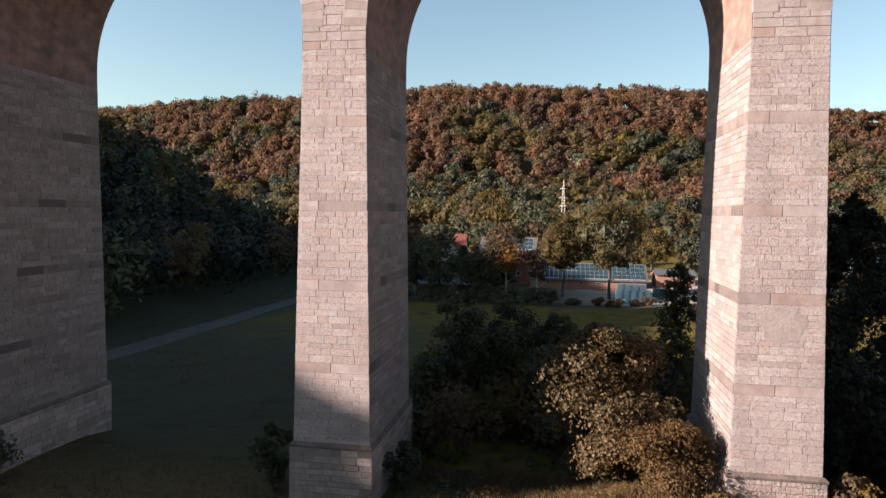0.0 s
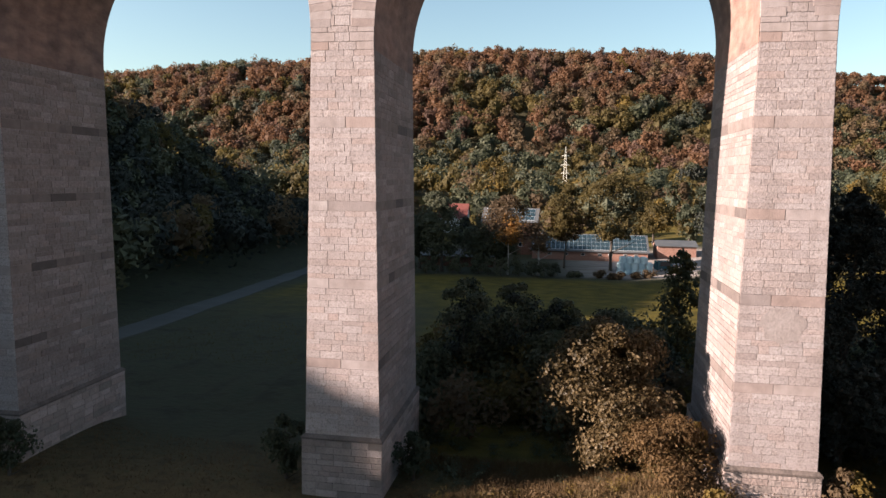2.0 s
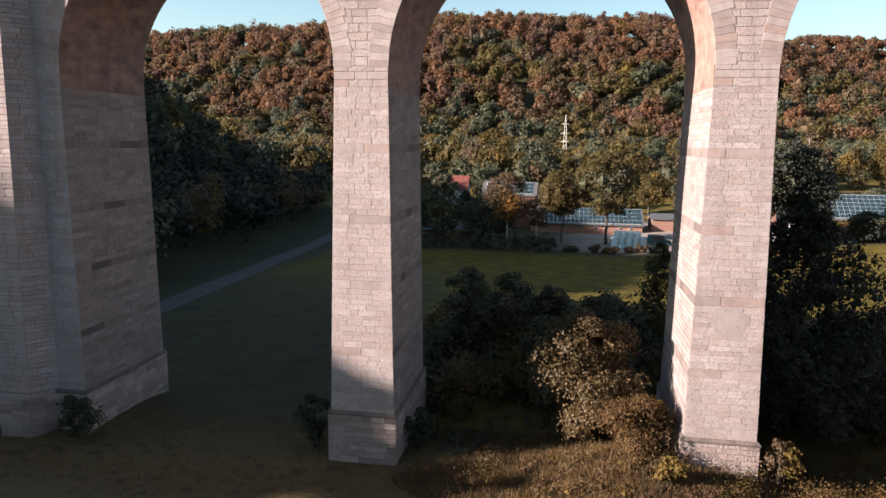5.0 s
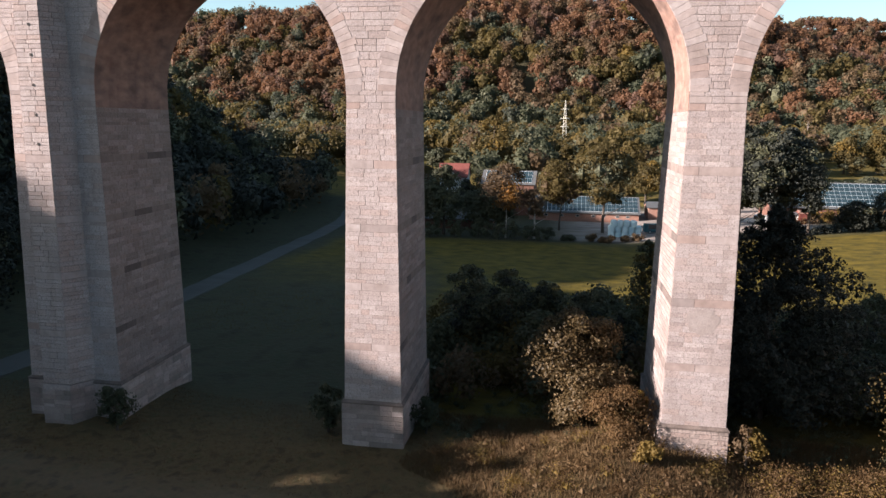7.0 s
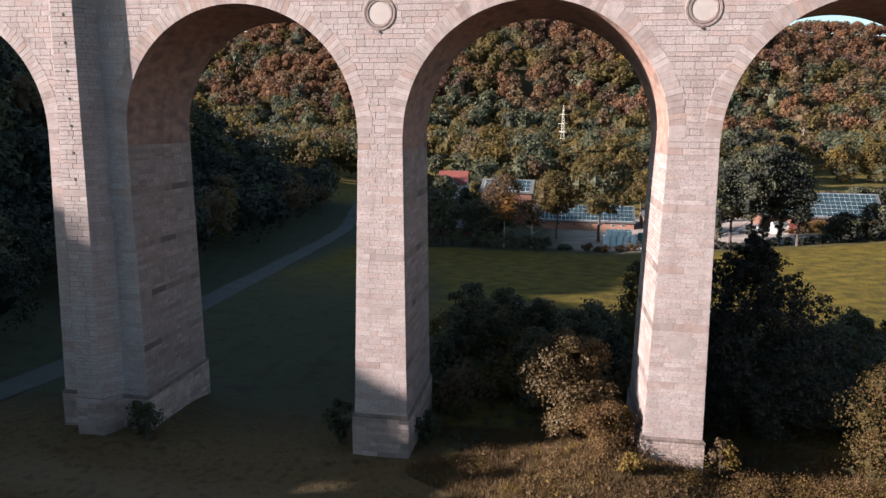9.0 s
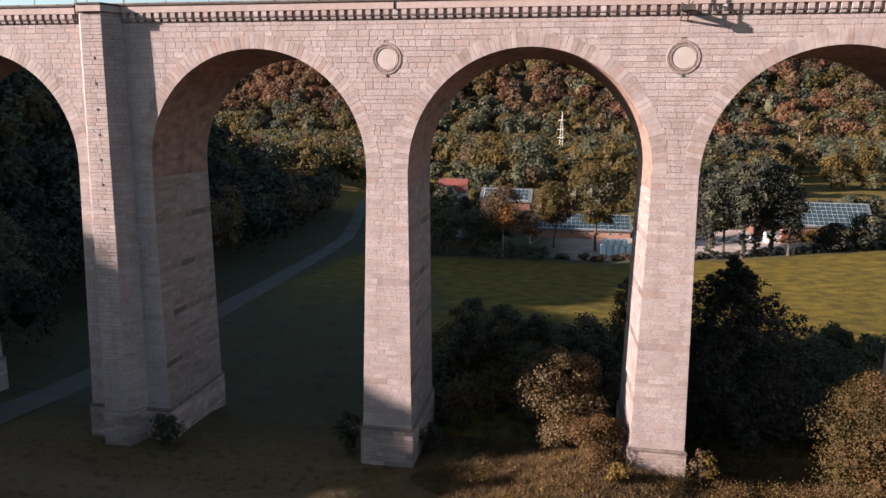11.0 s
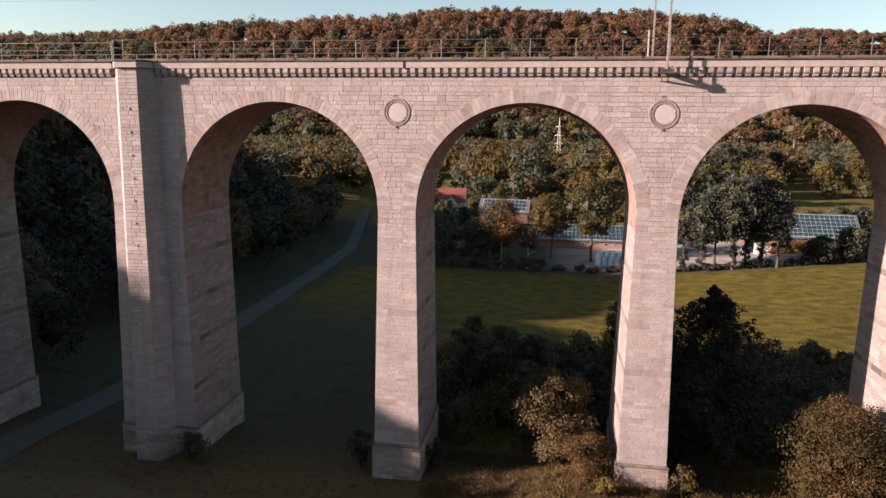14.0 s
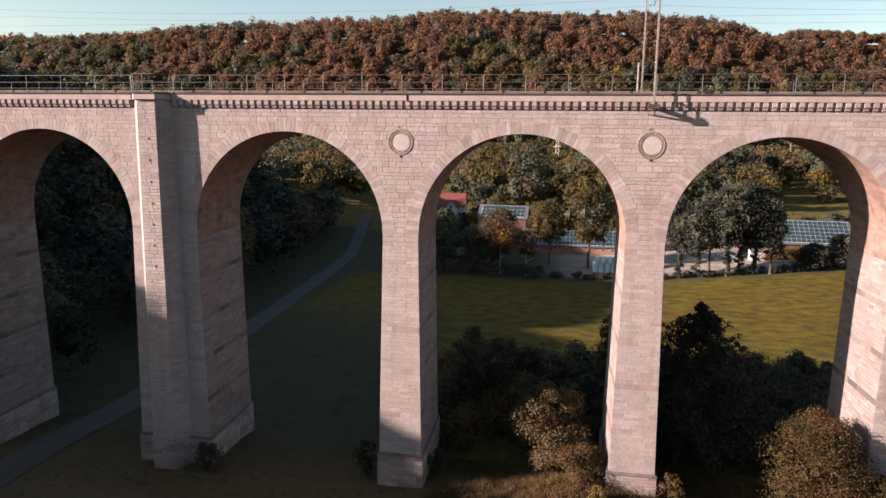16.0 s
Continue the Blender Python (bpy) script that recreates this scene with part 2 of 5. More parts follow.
def rod(bm, a, b, r0, r1=None, sides=8):
    """A round bar from a to b."""
    a, b = Vector(a), Vector(b)
    q = (b - a).to_track_quat("Z", "Y").to_matrix().to_4x4()
    bmesh.ops.create_cone(bm, cap_ends=True, segments=sides, radius1=r0, radius2=r0 if r1 is None else r1, depth=(b - a).length,
                          matrix=Matrix.Translation((a + b) / 2) @ q)
    return bm


def prism(bm, outline, y0, y1):
    """Extrudes an outline in x and z from y0 to y1."""
    a = [bm.verts.new((x, y0, z)) for x, z in outline]
    b = [bm.verts.new((x, y1, z)) for x, z in outline]
    k = len(outline)
    for i in range(k):
        bm.faces.new((a[i], b[i], b[(i + 1) % k], a[(i + 1) % k]))
    bm.faces.new(a)
    bm.faces.new(b[::-1])
    bmesh.ops.recalc_face_normals(bm, faces=bm.faces)
    return bm


# ---- terrain ----
def smooth(a, b, v):
    u = np.clip((np.asarray(v, dtype=float) - a) / (b - a), 0, 1)
    return u * u * (3 - 2 * u)


def ripple(x, y):
    return np.sin(x * 0.31 + 1.7 * np.sin(y * 0.11)) * np.sin(y * 0.27 + 1.3 * np.sin(x * 0.17))


def height(x, y):
    """The ground's height: valley floor, rising fields, a wooded hill behind, a steep wooded bank to one side."""
    x, y = np.asarray(x, dtype=float), np.asarray(y, dtype=float)
    # The climb at low y is unseen and closes off low sky light.
    z = np.interp(y, [-600, -330, -140, -80, -20, 0, 15, 50, 105, 125, 145, 200, 260, 330, 900], [120, 85, 4, -0.5, -0.9, -0.8, -1.6, -2.7, -4.7, -5.1, -5.2, -2.0, 3, 6, 8])
    z = z + np.clip((x - 25) / 45, 0, 1.5) * 3.3 * smooth(25, 105, y) * (1 - smooth(150, 260, y))
    z = z + 1.75 * np.exp(-((x - 15.2) / 6.3) ** 2 - ((y + 0.5) / 5) ** 2)
    z = z + 0.7 * np.exp(-((x + 20) / 6) ** 2 - ((y - 3) / 6) ** 2)
    bank = np.interp(-x, [45, 65, 80, 106, 130, 250, 700], [0, 3, 10, 31, 38, 46, 60])
    z = z + bank * smooth(-77.5, -22.5, y) * (1 - smooth(120, 260, y))
    # Two unseen extra rises on the bank, sized to shade meadow and piers.
    z = z + np.interp(-x, [132, 165, 200, 300], [0, 11, 17, 20]) * smooth(-30, -5, y) * (1 - smooth(70, 150, y))
    z = z + 9 * np.exp(-((x + 122) / 42) ** 2) * smooth(-46, -33, y) * (1 - smooth(0, 20, y))
    crest = np.interp(x, [-730, -637, -523, -406, -301, -186, -130, -49, 43, 132, 200, 231, 300, 500], [125, 121, 126, 135, 137, 140, 147, 145, 140, 140, 129, 116, 80, 60])
    z = z + (crest - 8) * smooth(465, 820, y) * (1 - 0.5 * smooth(900, 1050, y))
    z = z + np.interp(x, [100, 250, 380, 900], [0, 93, 131, 126]) * smooth(880, 1150, y)
    return z + 0.12 * ripple(x, y) + 0.05 * ripple(3 * x, 3 * y + 2)


def ground_at(x, y):
    return float(height(x, y))


# ---- ground ----
def graded(lo, hi, centre, fine, grow):
    """Grid lines, close together round the centre and wider away from it."""
    out = [centre]
    for sign, end in ((1, hi), (-1, lo)):
        v, step = centre, fine
        while sign * v < sign * end:
            step = min(step * grow, 60)
            v += sign * step
            out.append(v)
    return np.array(sorted(out))


gx, gy = graded(-1500, 1700, 10, 0.8, 1.036), graded(-700, 2200, 10, 0.8, 1.036)
GX, GY = np.meshgrid(gx, gy)
GZ = height(GX, GY)
nx, ny = len(gx), len(gy)
ij = (np.arange(ny - 1)[:, None] * nx + np.arange(nx - 1)[None, :]).ravel()
quads = np.stack([ij, ij + 1, ij + nx + 1, ij + nx], 1)

m_ground, gn, gl, g_bsdf = nodes_of("meadow_soil_and_shade")
g_att = gn.new("ShaderNodeVertexColor")
g_att.layer_name = "cover"
g_sep = gn.new("ShaderNodeSeparateColor")
gl.new(g_att.outputs[0], g_sep.inputs[0])
g_geo = gn.new("ShaderNodeNewGeometry")


def g_noise(scale, detail=5.0, stretch=(1, 1, 1)):
    mp, t = gn.new("ShaderNodeMapping"), gn.new("ShaderNodeTexNoise")
    mp.inputs["Scale"].default_value = stretch
    gl.new(g_geo.outputs["Position"], mp.inputs[0])
    gl.new(mp.outputs[0], t.inputs["Vector"])
    t.inputs["Scale"].default_value, t.inputs["Detail"].default_value = scale, detail
    return t.outputs[0]


def g_cover(cols, scale, stretch=(1, 1, 1)):
    r = ramp(gn, cols)
    mr = gn.new("ShaderNodeMapRange")
    mr.inputs[1].default_value, mr.inputs[2].default_value = 0.32, 0.68
    gl.new(g_noise(scale, 7.0, stretch), mr.inputs[0])
    gl.new(mr.outputs[0], r.inputs[0])
    return r.outputs[0]


def g_mix(factor, a, b):
    mx = gn.new("ShaderNodeMix")
    mx.data_type = "RGBA"
    gl.new(factor, mx.inputs[0])
    gl.new(a, mx.inputs[6])
    gl.new(b, mx.inputs[7])
    return mx.outputs[2]


# Dark cover: woodland soil, and shade painted over the meadow's near left.
soil_and_shade = g_cover([(0.03, 0.029, 0.018), (0.044, 0.042, 0.024), (0.036, 0.039, 0.022)], 0.5)
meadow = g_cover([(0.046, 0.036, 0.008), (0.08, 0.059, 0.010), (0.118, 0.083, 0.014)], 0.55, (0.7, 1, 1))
dry = g_cover([(0.045, 0.034, 0.018), (0.085, 0.06, 0.03), (0.06, 0.05, 0.024)], 1.2)
bare = g_cover([(0.17, 0.135, 0.115), (0.25, 0.205, 0.18), (0.32, 0.27, 0.24)], 0.5, (0.4, 1, 1))
g_col = g_mix(g_sep.outputs[2], g_mix(g_sep.outputs[1], g_mix(g_sep.outputs[0], soil_and_shade, meadow), dry), bare)
gl.new(g_col, g_bsdf.inputs["Base Color"])
g_bsdf.inputs["Roughness"].default_value = 0.95
g_bsdf.inputs["Specular IOR Level"].default_value = 0.1
g_bump = gn.new("ShaderNodeBump")
g_bump.inputs["Distance"].default_value = 0.12
gl.new(g_noise(2.2, 8.0), g_bump.inputs["Height"])
gl.new(g_bump.outputs[0], g_bsdf.inputs["Normal"])

ground_me = fast_mesh("ground", np.stack([GX, GY, GZ], -1).reshape(-1, 3), [quads], [m_ground], smooth=True)
wob = ripple(GX * 0.6, GY * 0.6)
# Left of the piers the meadow starts far back; dark cover draws shade there.
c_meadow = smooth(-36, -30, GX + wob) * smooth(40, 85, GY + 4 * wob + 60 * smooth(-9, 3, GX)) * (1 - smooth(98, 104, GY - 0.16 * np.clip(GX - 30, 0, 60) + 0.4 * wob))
c_meadow = np.maximum(c_meadow, smooth(160, 168, GY) * (1 - smooth(300, 320, GY)))
# Hill floor stays mostly dark cover, so gaps between crowns read as shadow.
c_dry = np.maximum((1 - smooth(-1, 9, GY + 1.5 * wob)) * smooth(-40, -36, GX), 0.3 * smooth(320, 470, GY))
yard = smooth(104, 108, GY - 0.16 * np.clip(GX - 30, 0, 60) + 0.6 * wob) * (1 - smooth(150, 160, GY)) * smooth(6, 22, GX) * (1 - smooth(62, 70, GX))
track = np.exp(-((GY + 8.5 + 0.08 * GX) / 2.2) ** 2) * (1 - smooth(-2, 6, GX))
stubble = 0.04 * smooth(160, 168, GY) * (1 - smooth(300, 330, GY))
c_bare = np.maximum(np.maximum(yard, stubble), 0.1 * track)
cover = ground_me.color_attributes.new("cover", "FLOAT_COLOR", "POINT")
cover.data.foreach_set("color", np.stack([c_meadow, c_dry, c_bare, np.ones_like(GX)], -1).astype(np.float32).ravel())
ground = tagged(new("ground", ground_me), "valley ground with meadow, dry grass and bare earth", "ground", kind="structure")

# the lane beside the wooded bank
lane_y = np.arange(-60, 190, 1.5)
lane_x = np.interp(lane_y, [-60, -4, 13, 45, 80, 125, 190], [-37, -34.2, -33.8, -35, -38, -42, -55])
lane_v, across = [], (-1.9, -1.85, -0.9, 0, 0.9, 1.85, 1.9)
for cx, cy in zip(lane_x, lane_y):
    edge_z = [ground_at(cx + o, cy) for o in across]
    top = max(edge_z) + 0.05
    for o, ez in zip(across, edge_z):
        lane_v.append((cx + o, cy, top if abs(o) < 1.88 else ez - 0.15))
k = len(across)
lane_f = [(i * k + j, i * k + j + 1, (i + 1) * k + j + 1, (i + 1) * k + j) for i in range(len(lane_y) - 1) for j in range(k - 1)]
road = tagged(new("road", fast_mesh("road", lane_v, [np.array(lane_f)], [m_asphalt])), "narrow grey asphalt lane beside the wooded bank", "road", kind="structure")


# ---- trees ----
ico_v = np.array([(1, 0, 0), (-1, 0, 0), (0, 1, 0), (0, -1, 0), (0, 0, 1), (0, 0, -1)], dtype=float)
ico_f = np.array([(0, 2, 4), (2, 1, 4), (1, 3, 4), (3, 0, 4), (2, 0, 5), (1, 2, 5), (3, 1, 5), (0, 3, 5)])


def unit(v):
    return v / np.maximum(np.linalg.norm(v, axis=-1, keepdims=True), 1e-9)


def leaf_quads(p, n, size, rng, wide=0.36):
    """Folded leaf blades at points p, facing about n. Gives vertices and quads."""
    t = unit(np.cross(n, rng.normal(size=n.shape)))
    b = np.cross(n, t)
    s = (size * rng.uniform(0.6, 1.4, len(p)))[:, None]
    v = np.stack([p + t * s * 0.5, p + b * s * wide + n * s * 0.1, p - t * s * 0.5, p - b * s * wide + n * s * 0.1], 1)
    return v.reshape(-1, 3), np.arange(len(p) * 4).reshape(-1, 4)


def crown_arrays(lumps, leaves_per_lump, size, rng, core=0.72, jitter=0.45, inner=0.6):
    """Lumps (x, y, z, rx, ry, rz) become rough cores inside clouds of leaves. Gives vertices, triangles, quads and the lump of each."""
    lumps = np.asarray(lumps, dtype=float)
    k = len(lumps)
    cv = ico_v[None] * (core * rng.uniform(0.75, 1.2, (k, len(ico_v), 1))) * lumps[:, None, 3:] + lumps[:, None, :3]
    cf = ico_f[None] + (np.arange(k) * len(ico_v))[:, None, None]
    which = np.repeat(np.arange(k), leaves_per_lump)
    d = unit(rng.normal(size=(len(which), 3)))
    d[:, 2] = np.where(d[:, 2] < -0.5, -d[:, 2], d[:, 2])
    r = rng.uniform(inner, 1.15, (len(which), 1))
    p = lumps[which, :3] + d * r * lumps[which, 3:]
    n = unit(d + jitter * rng.normal(size=d.shape))
    lv, lf = leaf_quads(p, n, size, rng)
    verts = np.concatenate([cv.reshape(-1, 3), lv])
    return verts, cf.reshape(-1, 3), lf + k * len(ico_v), np.repeat(np.arange(k), len(ico_f)), which


def lumps_of(x, y, z, width, tall, count, rng, spread=0.62, cone=0.0, fat=(0.42, 0.66)):
    """Lumps that fill a crown of that width and height standing on z."""
    out = []
    for i in range(count):
        u = (i + 0.5) / count
        zz = z + tall * (0.12 + 0.76 * u)
        wide = width / 2 * (math.sin(math.pi * (0.12 + 0.8 * u)) ** 0.7 * (1 - cone) + cone * (1.05 - u))
        a, q = rng.uniform(0, 2 * math.pi), math.sqrt(rng.uniform(0.05, 1)) * spread
        r = max(wide, width * 0.12) * rng.uniform(*fat)
        out.append((x + math.cos(a) * q * wide, y + math.sin(a) * q * wide, zz, r, r, r * rng.uniform(0.7, 1.0)))
    return out


dome_v = unit(np.concatenate([ico_v, [(a + b) / 2 for a, b in itertools.combinations(ico_v, 2) if abs(np.dot(a, b)) < 0.5]]))
dome_f = []
for f in ico_f:
    mid = [int(np.argmin(np.linalg.norm(dome_v - unit(ico_v[f[i]] + ico_v[f[(i + 1) % 3]]), axis=1))) for i in range(3)]
    dome_f += [(f[0], mid[0], mid[2]), (mid[0], f[1], mid[1]), (mid[2], mid[1], f[2]), tuple(mid)]
dome_f = np.array(dome_f)


def woodland(name, label, places, mats, leaves, knobs, leaf, seed, jitter=0.35, low=0.1, category="woods", core=1.0):
    """Woods that nobody could count: places are rows x, y, height, width, material index. Each crown is a dome with knobs and loose leaves on it."""
    r = np.random.default_rng(seed)
    P = np.array([row[:4] for row in places], dtype=float)
    tone = np.array([row[4] for row in places])
    k = len(P)
    z = height(P[:, 0], P[:, 1])
    rx, rz = P[:, 3] * 0.42, P[:, 2] * (1 - low) * 0.47
    mid = np.stack([P[:, 0], P[:, 1], z + P[:, 2] - rz * 1.06], 1)
    rad = np.stack([rx, rx, rz], 1)
    # the domes
    dv = dome_v[None] * r.uniform(0.5, 0.72, (k, len(dome_v), 1)) * core * rad[:, None] + mid[:, None]
    df = dome_f[None] + (np.arange(k) * len(dome_v))[:, None, None]
    # the knobs on them
    tree_of = np.repeat(np.arange(k), knobs)
    d = r.normal(size=(len(tree_of), 3))
    d[:, 2] = np.abs(d[:, 2]) * 1.1 - 0.35
    d = unit(d)
    knob = rx[tree_of] * r.uniform(0.28, 0.48, len(tree_of))
    kc = mid[tree_of] + d * rad[tree_of] * r.uniform(0.62, 0.95, (len(tree_of), 1))
    kr = np.stack([knob, knob, knob * r.uniform(0.75, 1.25, len(tree_of))], 1)
    kv = ico_v[None] * r.uniform(0.3, 0.55, (len(kc), 6, 1)) * core * kr[:, None] + kc[:, None]
    kf = ico_f[None] + (np.arange(len(kc)) * 6)[:, None, None] + k * len(dome_v)
    # the leaves: most on the knobs, some on the dome between them
    on = np.repeat(np.arange(len(kc)), leaves)
    ld = unit(r.normal(size=(len(on), 3)) + 0.45 * d[on])
    p = kc[on] + ld * kr[on] * r.uniform(0.7, 1.3, (len(on), 1))
    on2 = np.repeat(np.arange(k), leaves * 3)
    l2 = unit(r.normal(size=(len(on2), 3)) + np.array((0, 0, 0.3)))
    p2 = mid[on2] + l2 * rad[on2] * r.uniform(0.75, 1.08, (len(on2), 1))
    pp, nn = np.concatenate([p, p2]), unit(np.concatenate([ld, l2]) + jitter * r.normal(size=(len(p) + len(p2), 3)))
    lv, lf = leaf_quads(pp, nn, leaf, r, 0.55)
    base = k * len(dome_v) + len(kc) * 6
    v = np.concatenate([dv.reshape(-1, 3), kv.reshape(-1, 3), lv])
    tri = np.concatenate([df.reshape(-1, 3), kf.reshape(-1, 3), lf[:, :3] + base])
    index = np.concatenate([np.repeat(tone, len(dome_f)), np.repeat(tone[tree_of], 8), tone[tree_of][on], tone[on2]])
    me = fast_mesh(name, v, [tri], mats, index)
    return tagged(new(name, me), label, category, kind="stuff")


def trunk_bm(tall, r, rng, limbs=6, lean=0.0, reach=0.35, first=0.35):
    """A tapered, slightly crooked trunk with limbs."""
    bm = bmesh.new()
    p, pts = Vector((0, 0, -0.4)), []
    for i in range(7):
        pts.append((p.copy(), r * (1.25 if i == 0 else 1.0) * (1 - 0.8 * i / 6)))
        p = p + Vector((rng.normal() * 0.04 * tall / 6 + lean * tall / 6, rng.normal() * 0.04 * tall / 6, (tall + 0.4) / 6))
    for (a, ra), (b, rb) in zip(pts, pts[1:]):
        rod(bm, a, b, ra, rb, 8)
    for i in range(limbs):
        u = first + (0.92 - first) * i / max(1, limbs - 1)
        a = pts[min(5, int(u * 6))][0].lerp(pts[min(6, int(u * 6) + 1)][0], u * 6 % 1)
        w = 2 * math.pi * (i * 0.382 + rng.uniform(0, 0.1))
        b = a + Vector((math.cos(w) * reach * tall * (1.1 - u), math.sin(w) * reach * tall * (1.1 - u), tall * 0.16))
        rod(bm, a, b, r * 0.4 * (1.1 - u), r * 0.1, 6)
    return bm


def tree(name, label, x, y, tall, width, material, leaves=2500, leaf=0.45, seed=1, bare=0.25, count=16, cone=0.0, bark=None, category="tree",
         core=0.45, fat=(0.36, 0.6), flat=1.0, extra=None, stem=None, z=None):
    """A tree or shrub: trunk with limbs, and a crown of leaf clumps."""
    rng = np.random.default_rng(seed)
    ob = thing(name, label, category, at=(x, y, ground_at(x, y) - 0.05 if z is None else z))
    part("trunk", trunk_bm(tall * (0.86 if bare > 0.05 else 0.7), stem or tall * 0.022 + 0.04, rng, limbs=7, first=max(0.15, bare)), bark or m_bark, ob)
    rows = lumps_of(0, 0, tall * bare, width, tall * (1 - bare), count, rng, cone=cone, fat=fat)
    v, tri, quad, t_l, q_l = crown_arrays(rows, max(8, leaves // count), leaf, rng, core=core, jitter=0.45, inner=0.4)
    v[:, 1] *= flat
    mats = [material] + ([extra] if extra else [])
    tone = (rng.uniform(size=count) < (0.3 if extra else 0)).astype(int)
    part("crown", fast_mesh("crown", v, [tri, quad], mats, np.concatenate([tone[t_l], tone[q_l]])), None, ob)
    return ob


def cone_tree(name, label, x, y, tall, width, material, leaves, leaf, seed):
    """A broad pointed tree: whorls of drooping clumps on a straight trunk."""
    rng = np.random.default_rng(seed)
    ob = thing(name, label, "tree", at=(x, y, ground_at(x, y) - 0.05))
    part("trunk", trunk_bm(tall * 0.92, tall * 0.016, rng, limbs=10, first=0.1, reach=0.22), m_bark, ob)
    rows = []
    for i in range(260):
        drop = tall * (rng.uniform(0.0, 0.9) ** 0.8 if i > 10 else 0.012 * i)
        rad = (width / 2 * min(1.0, drop / (0.52 * tall)) ** 0.85 + 0.1) * rng.uniform(0.72, 1.12)
        a = rng.uniform(0, 2 * math.pi)
        for q in (0.35, 0.6, 0.82, 1.0):
            r = (0.16 + 0.12 * rad) * (1.35 - 0.75 * q) * rng.uniform(0.8, 1.25)
            d = rad * q
            rows.append((math.cos(a) * d, math.sin(a) * d, tall - drop + 0.14 * d * q + rng.uniform(-0.25, 0.25), r * 1.1, r * 1.1, r * 1.1))
    v, tri, quad, t_l, q_l = crown_arrays(rows, leaves // len(rows), leaf, rng, core=0.35, jitter=0.7, inner=0.35)
    part("crown", fast_mesh("crown", v, [tri, quad], [material]), None, ob)
    return ob


MIX = [m_russet, m_brown, m_olive, m_green, m_yellow, m_dark, m_tan, m_teal, m_maroon, m_shade_toned]
rng = np.random.default_rng(11)


def scatter(x0, x1, y0, y1, step, keep, loose=0.45):
    out = []
    for yy in np.arange(y0, y1, step):
        for xx in np.arange(x0, x1, step):
            x, y = xx + rng.uniform(-loose, loose) * step, yy + rng.uniform(-loose, loose) * step
            if keep(x, y):
                out.append((x, y))
    return out


def in_view(x, y):
    """Within the fan that the valley opens behind the bridge."""
    return -0.94 * (y + 60) - 20 < x - 10 < 0.47 * (y + 60) + 25


def hill_tone(x, y):
    up = (y - 480) / 345
    r = rng.uniform()
    drift = noise.noise((x * 0.009, y * 0.009, 3.0))
    if r < 0.012:
        return 4
    if drift + rng.uniform(-0.15, 0.15) > 0.16 - 0.62 * up - 0.0006 * min(0.0, x + 120):
        return int(rng.choice([0, 1, 6, 8], p=[0.5, 0.22, 0.06, 0.22]))
    if rng.uniform() < 0.15 + 0.3 * up:
        return int(rng.choice([1, 6, 2], p=[0.6, 0.1, 0.3]))
    return int(rng.choice([2, 3, 5, 7], p=[0.42, 0.33, 0.1, 0.15]))


hill = []
for x, y in scatter(-860, 420, 478, 872, 14.6, lambda x, y: in_view(x, y), 0.8):
    hill.append((x, y, rng.uniform(19, 28), rng.uniform(15, 22), hill_tone(x, y)))
woodland("hill_forest", "mixed autumn forest in russet, brown and green on the far hill", hill, MIX, 24, 9, 2.6, 21, jitter=0.4)
far = [(x, y, rng.uniform(13, 19), rng.uniform(14, 20), hill_tone(x, 700)) for x, y in scatter(230, 760, 930, 1190, 14, in_view, 0.7)]
woodland("far_forest", "autumn forest on the more distant hill", far, MIX, 18, 8, 2.9, 22, jitter=0.4)
valley = [(x, y, rng.uniform(10, 16) * (0.5 if abs(x - 12.6) < 9 and 225 < y < 400 else 1), rng.uniform(9, 15), int(rng.choice([2, 3, 4, 1, 5], p=[0.38, 0.31, 0.04, 0.14, 0.13])))
          for x, y in scatter(-360, 280, 205, 480, 11.5, lambda x, y: in_view(x, y) and not (abs(x - 157) < 9 and 370 < y < 432) and (y > 268 or -26 < x < 98 or x < -62))]
woodland("valley_wood", "olive and green wood at the foot of the hill", valley, MIX, 21, 9, 1.65, 25, jitter=0.4)

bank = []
# Tone 9 puts the bank's shade into the leaf colour.
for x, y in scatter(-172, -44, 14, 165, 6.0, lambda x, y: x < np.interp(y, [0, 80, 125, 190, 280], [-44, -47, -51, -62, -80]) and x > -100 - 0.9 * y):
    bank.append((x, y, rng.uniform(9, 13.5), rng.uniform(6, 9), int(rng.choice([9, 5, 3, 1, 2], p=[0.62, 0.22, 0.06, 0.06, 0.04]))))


def under_sun_plane(rows):
    """Keeps the wood's tops to the sun's slope, to set the meadow's shade edge."""
    out = []
    for x, y, tall, width, mi in rows:
        z = ground_at(x, y)
        room = 11.84 - 0.3828 * (x + 13) + 0.131 * (y - 109) - z
        falls = y + (z + room + 3) / 0.96
        if x < -84 and 59 < falls < 100:
            tall = min(room + rng.uniform(2.2, 4.2), 22)
        elif y + (z + tall + 3) / 0.96 > 47:
            tall = min(tall, room + rng.uniform(-1.5, 0.3))
        if tall > 2.5:
            out.append((x, y, tall, width, mi))
    return out


bank = under_sun_plane(bank)
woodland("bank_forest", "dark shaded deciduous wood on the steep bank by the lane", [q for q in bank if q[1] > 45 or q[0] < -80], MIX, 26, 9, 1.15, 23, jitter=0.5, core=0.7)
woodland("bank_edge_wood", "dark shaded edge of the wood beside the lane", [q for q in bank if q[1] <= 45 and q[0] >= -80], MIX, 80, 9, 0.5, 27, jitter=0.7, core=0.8)
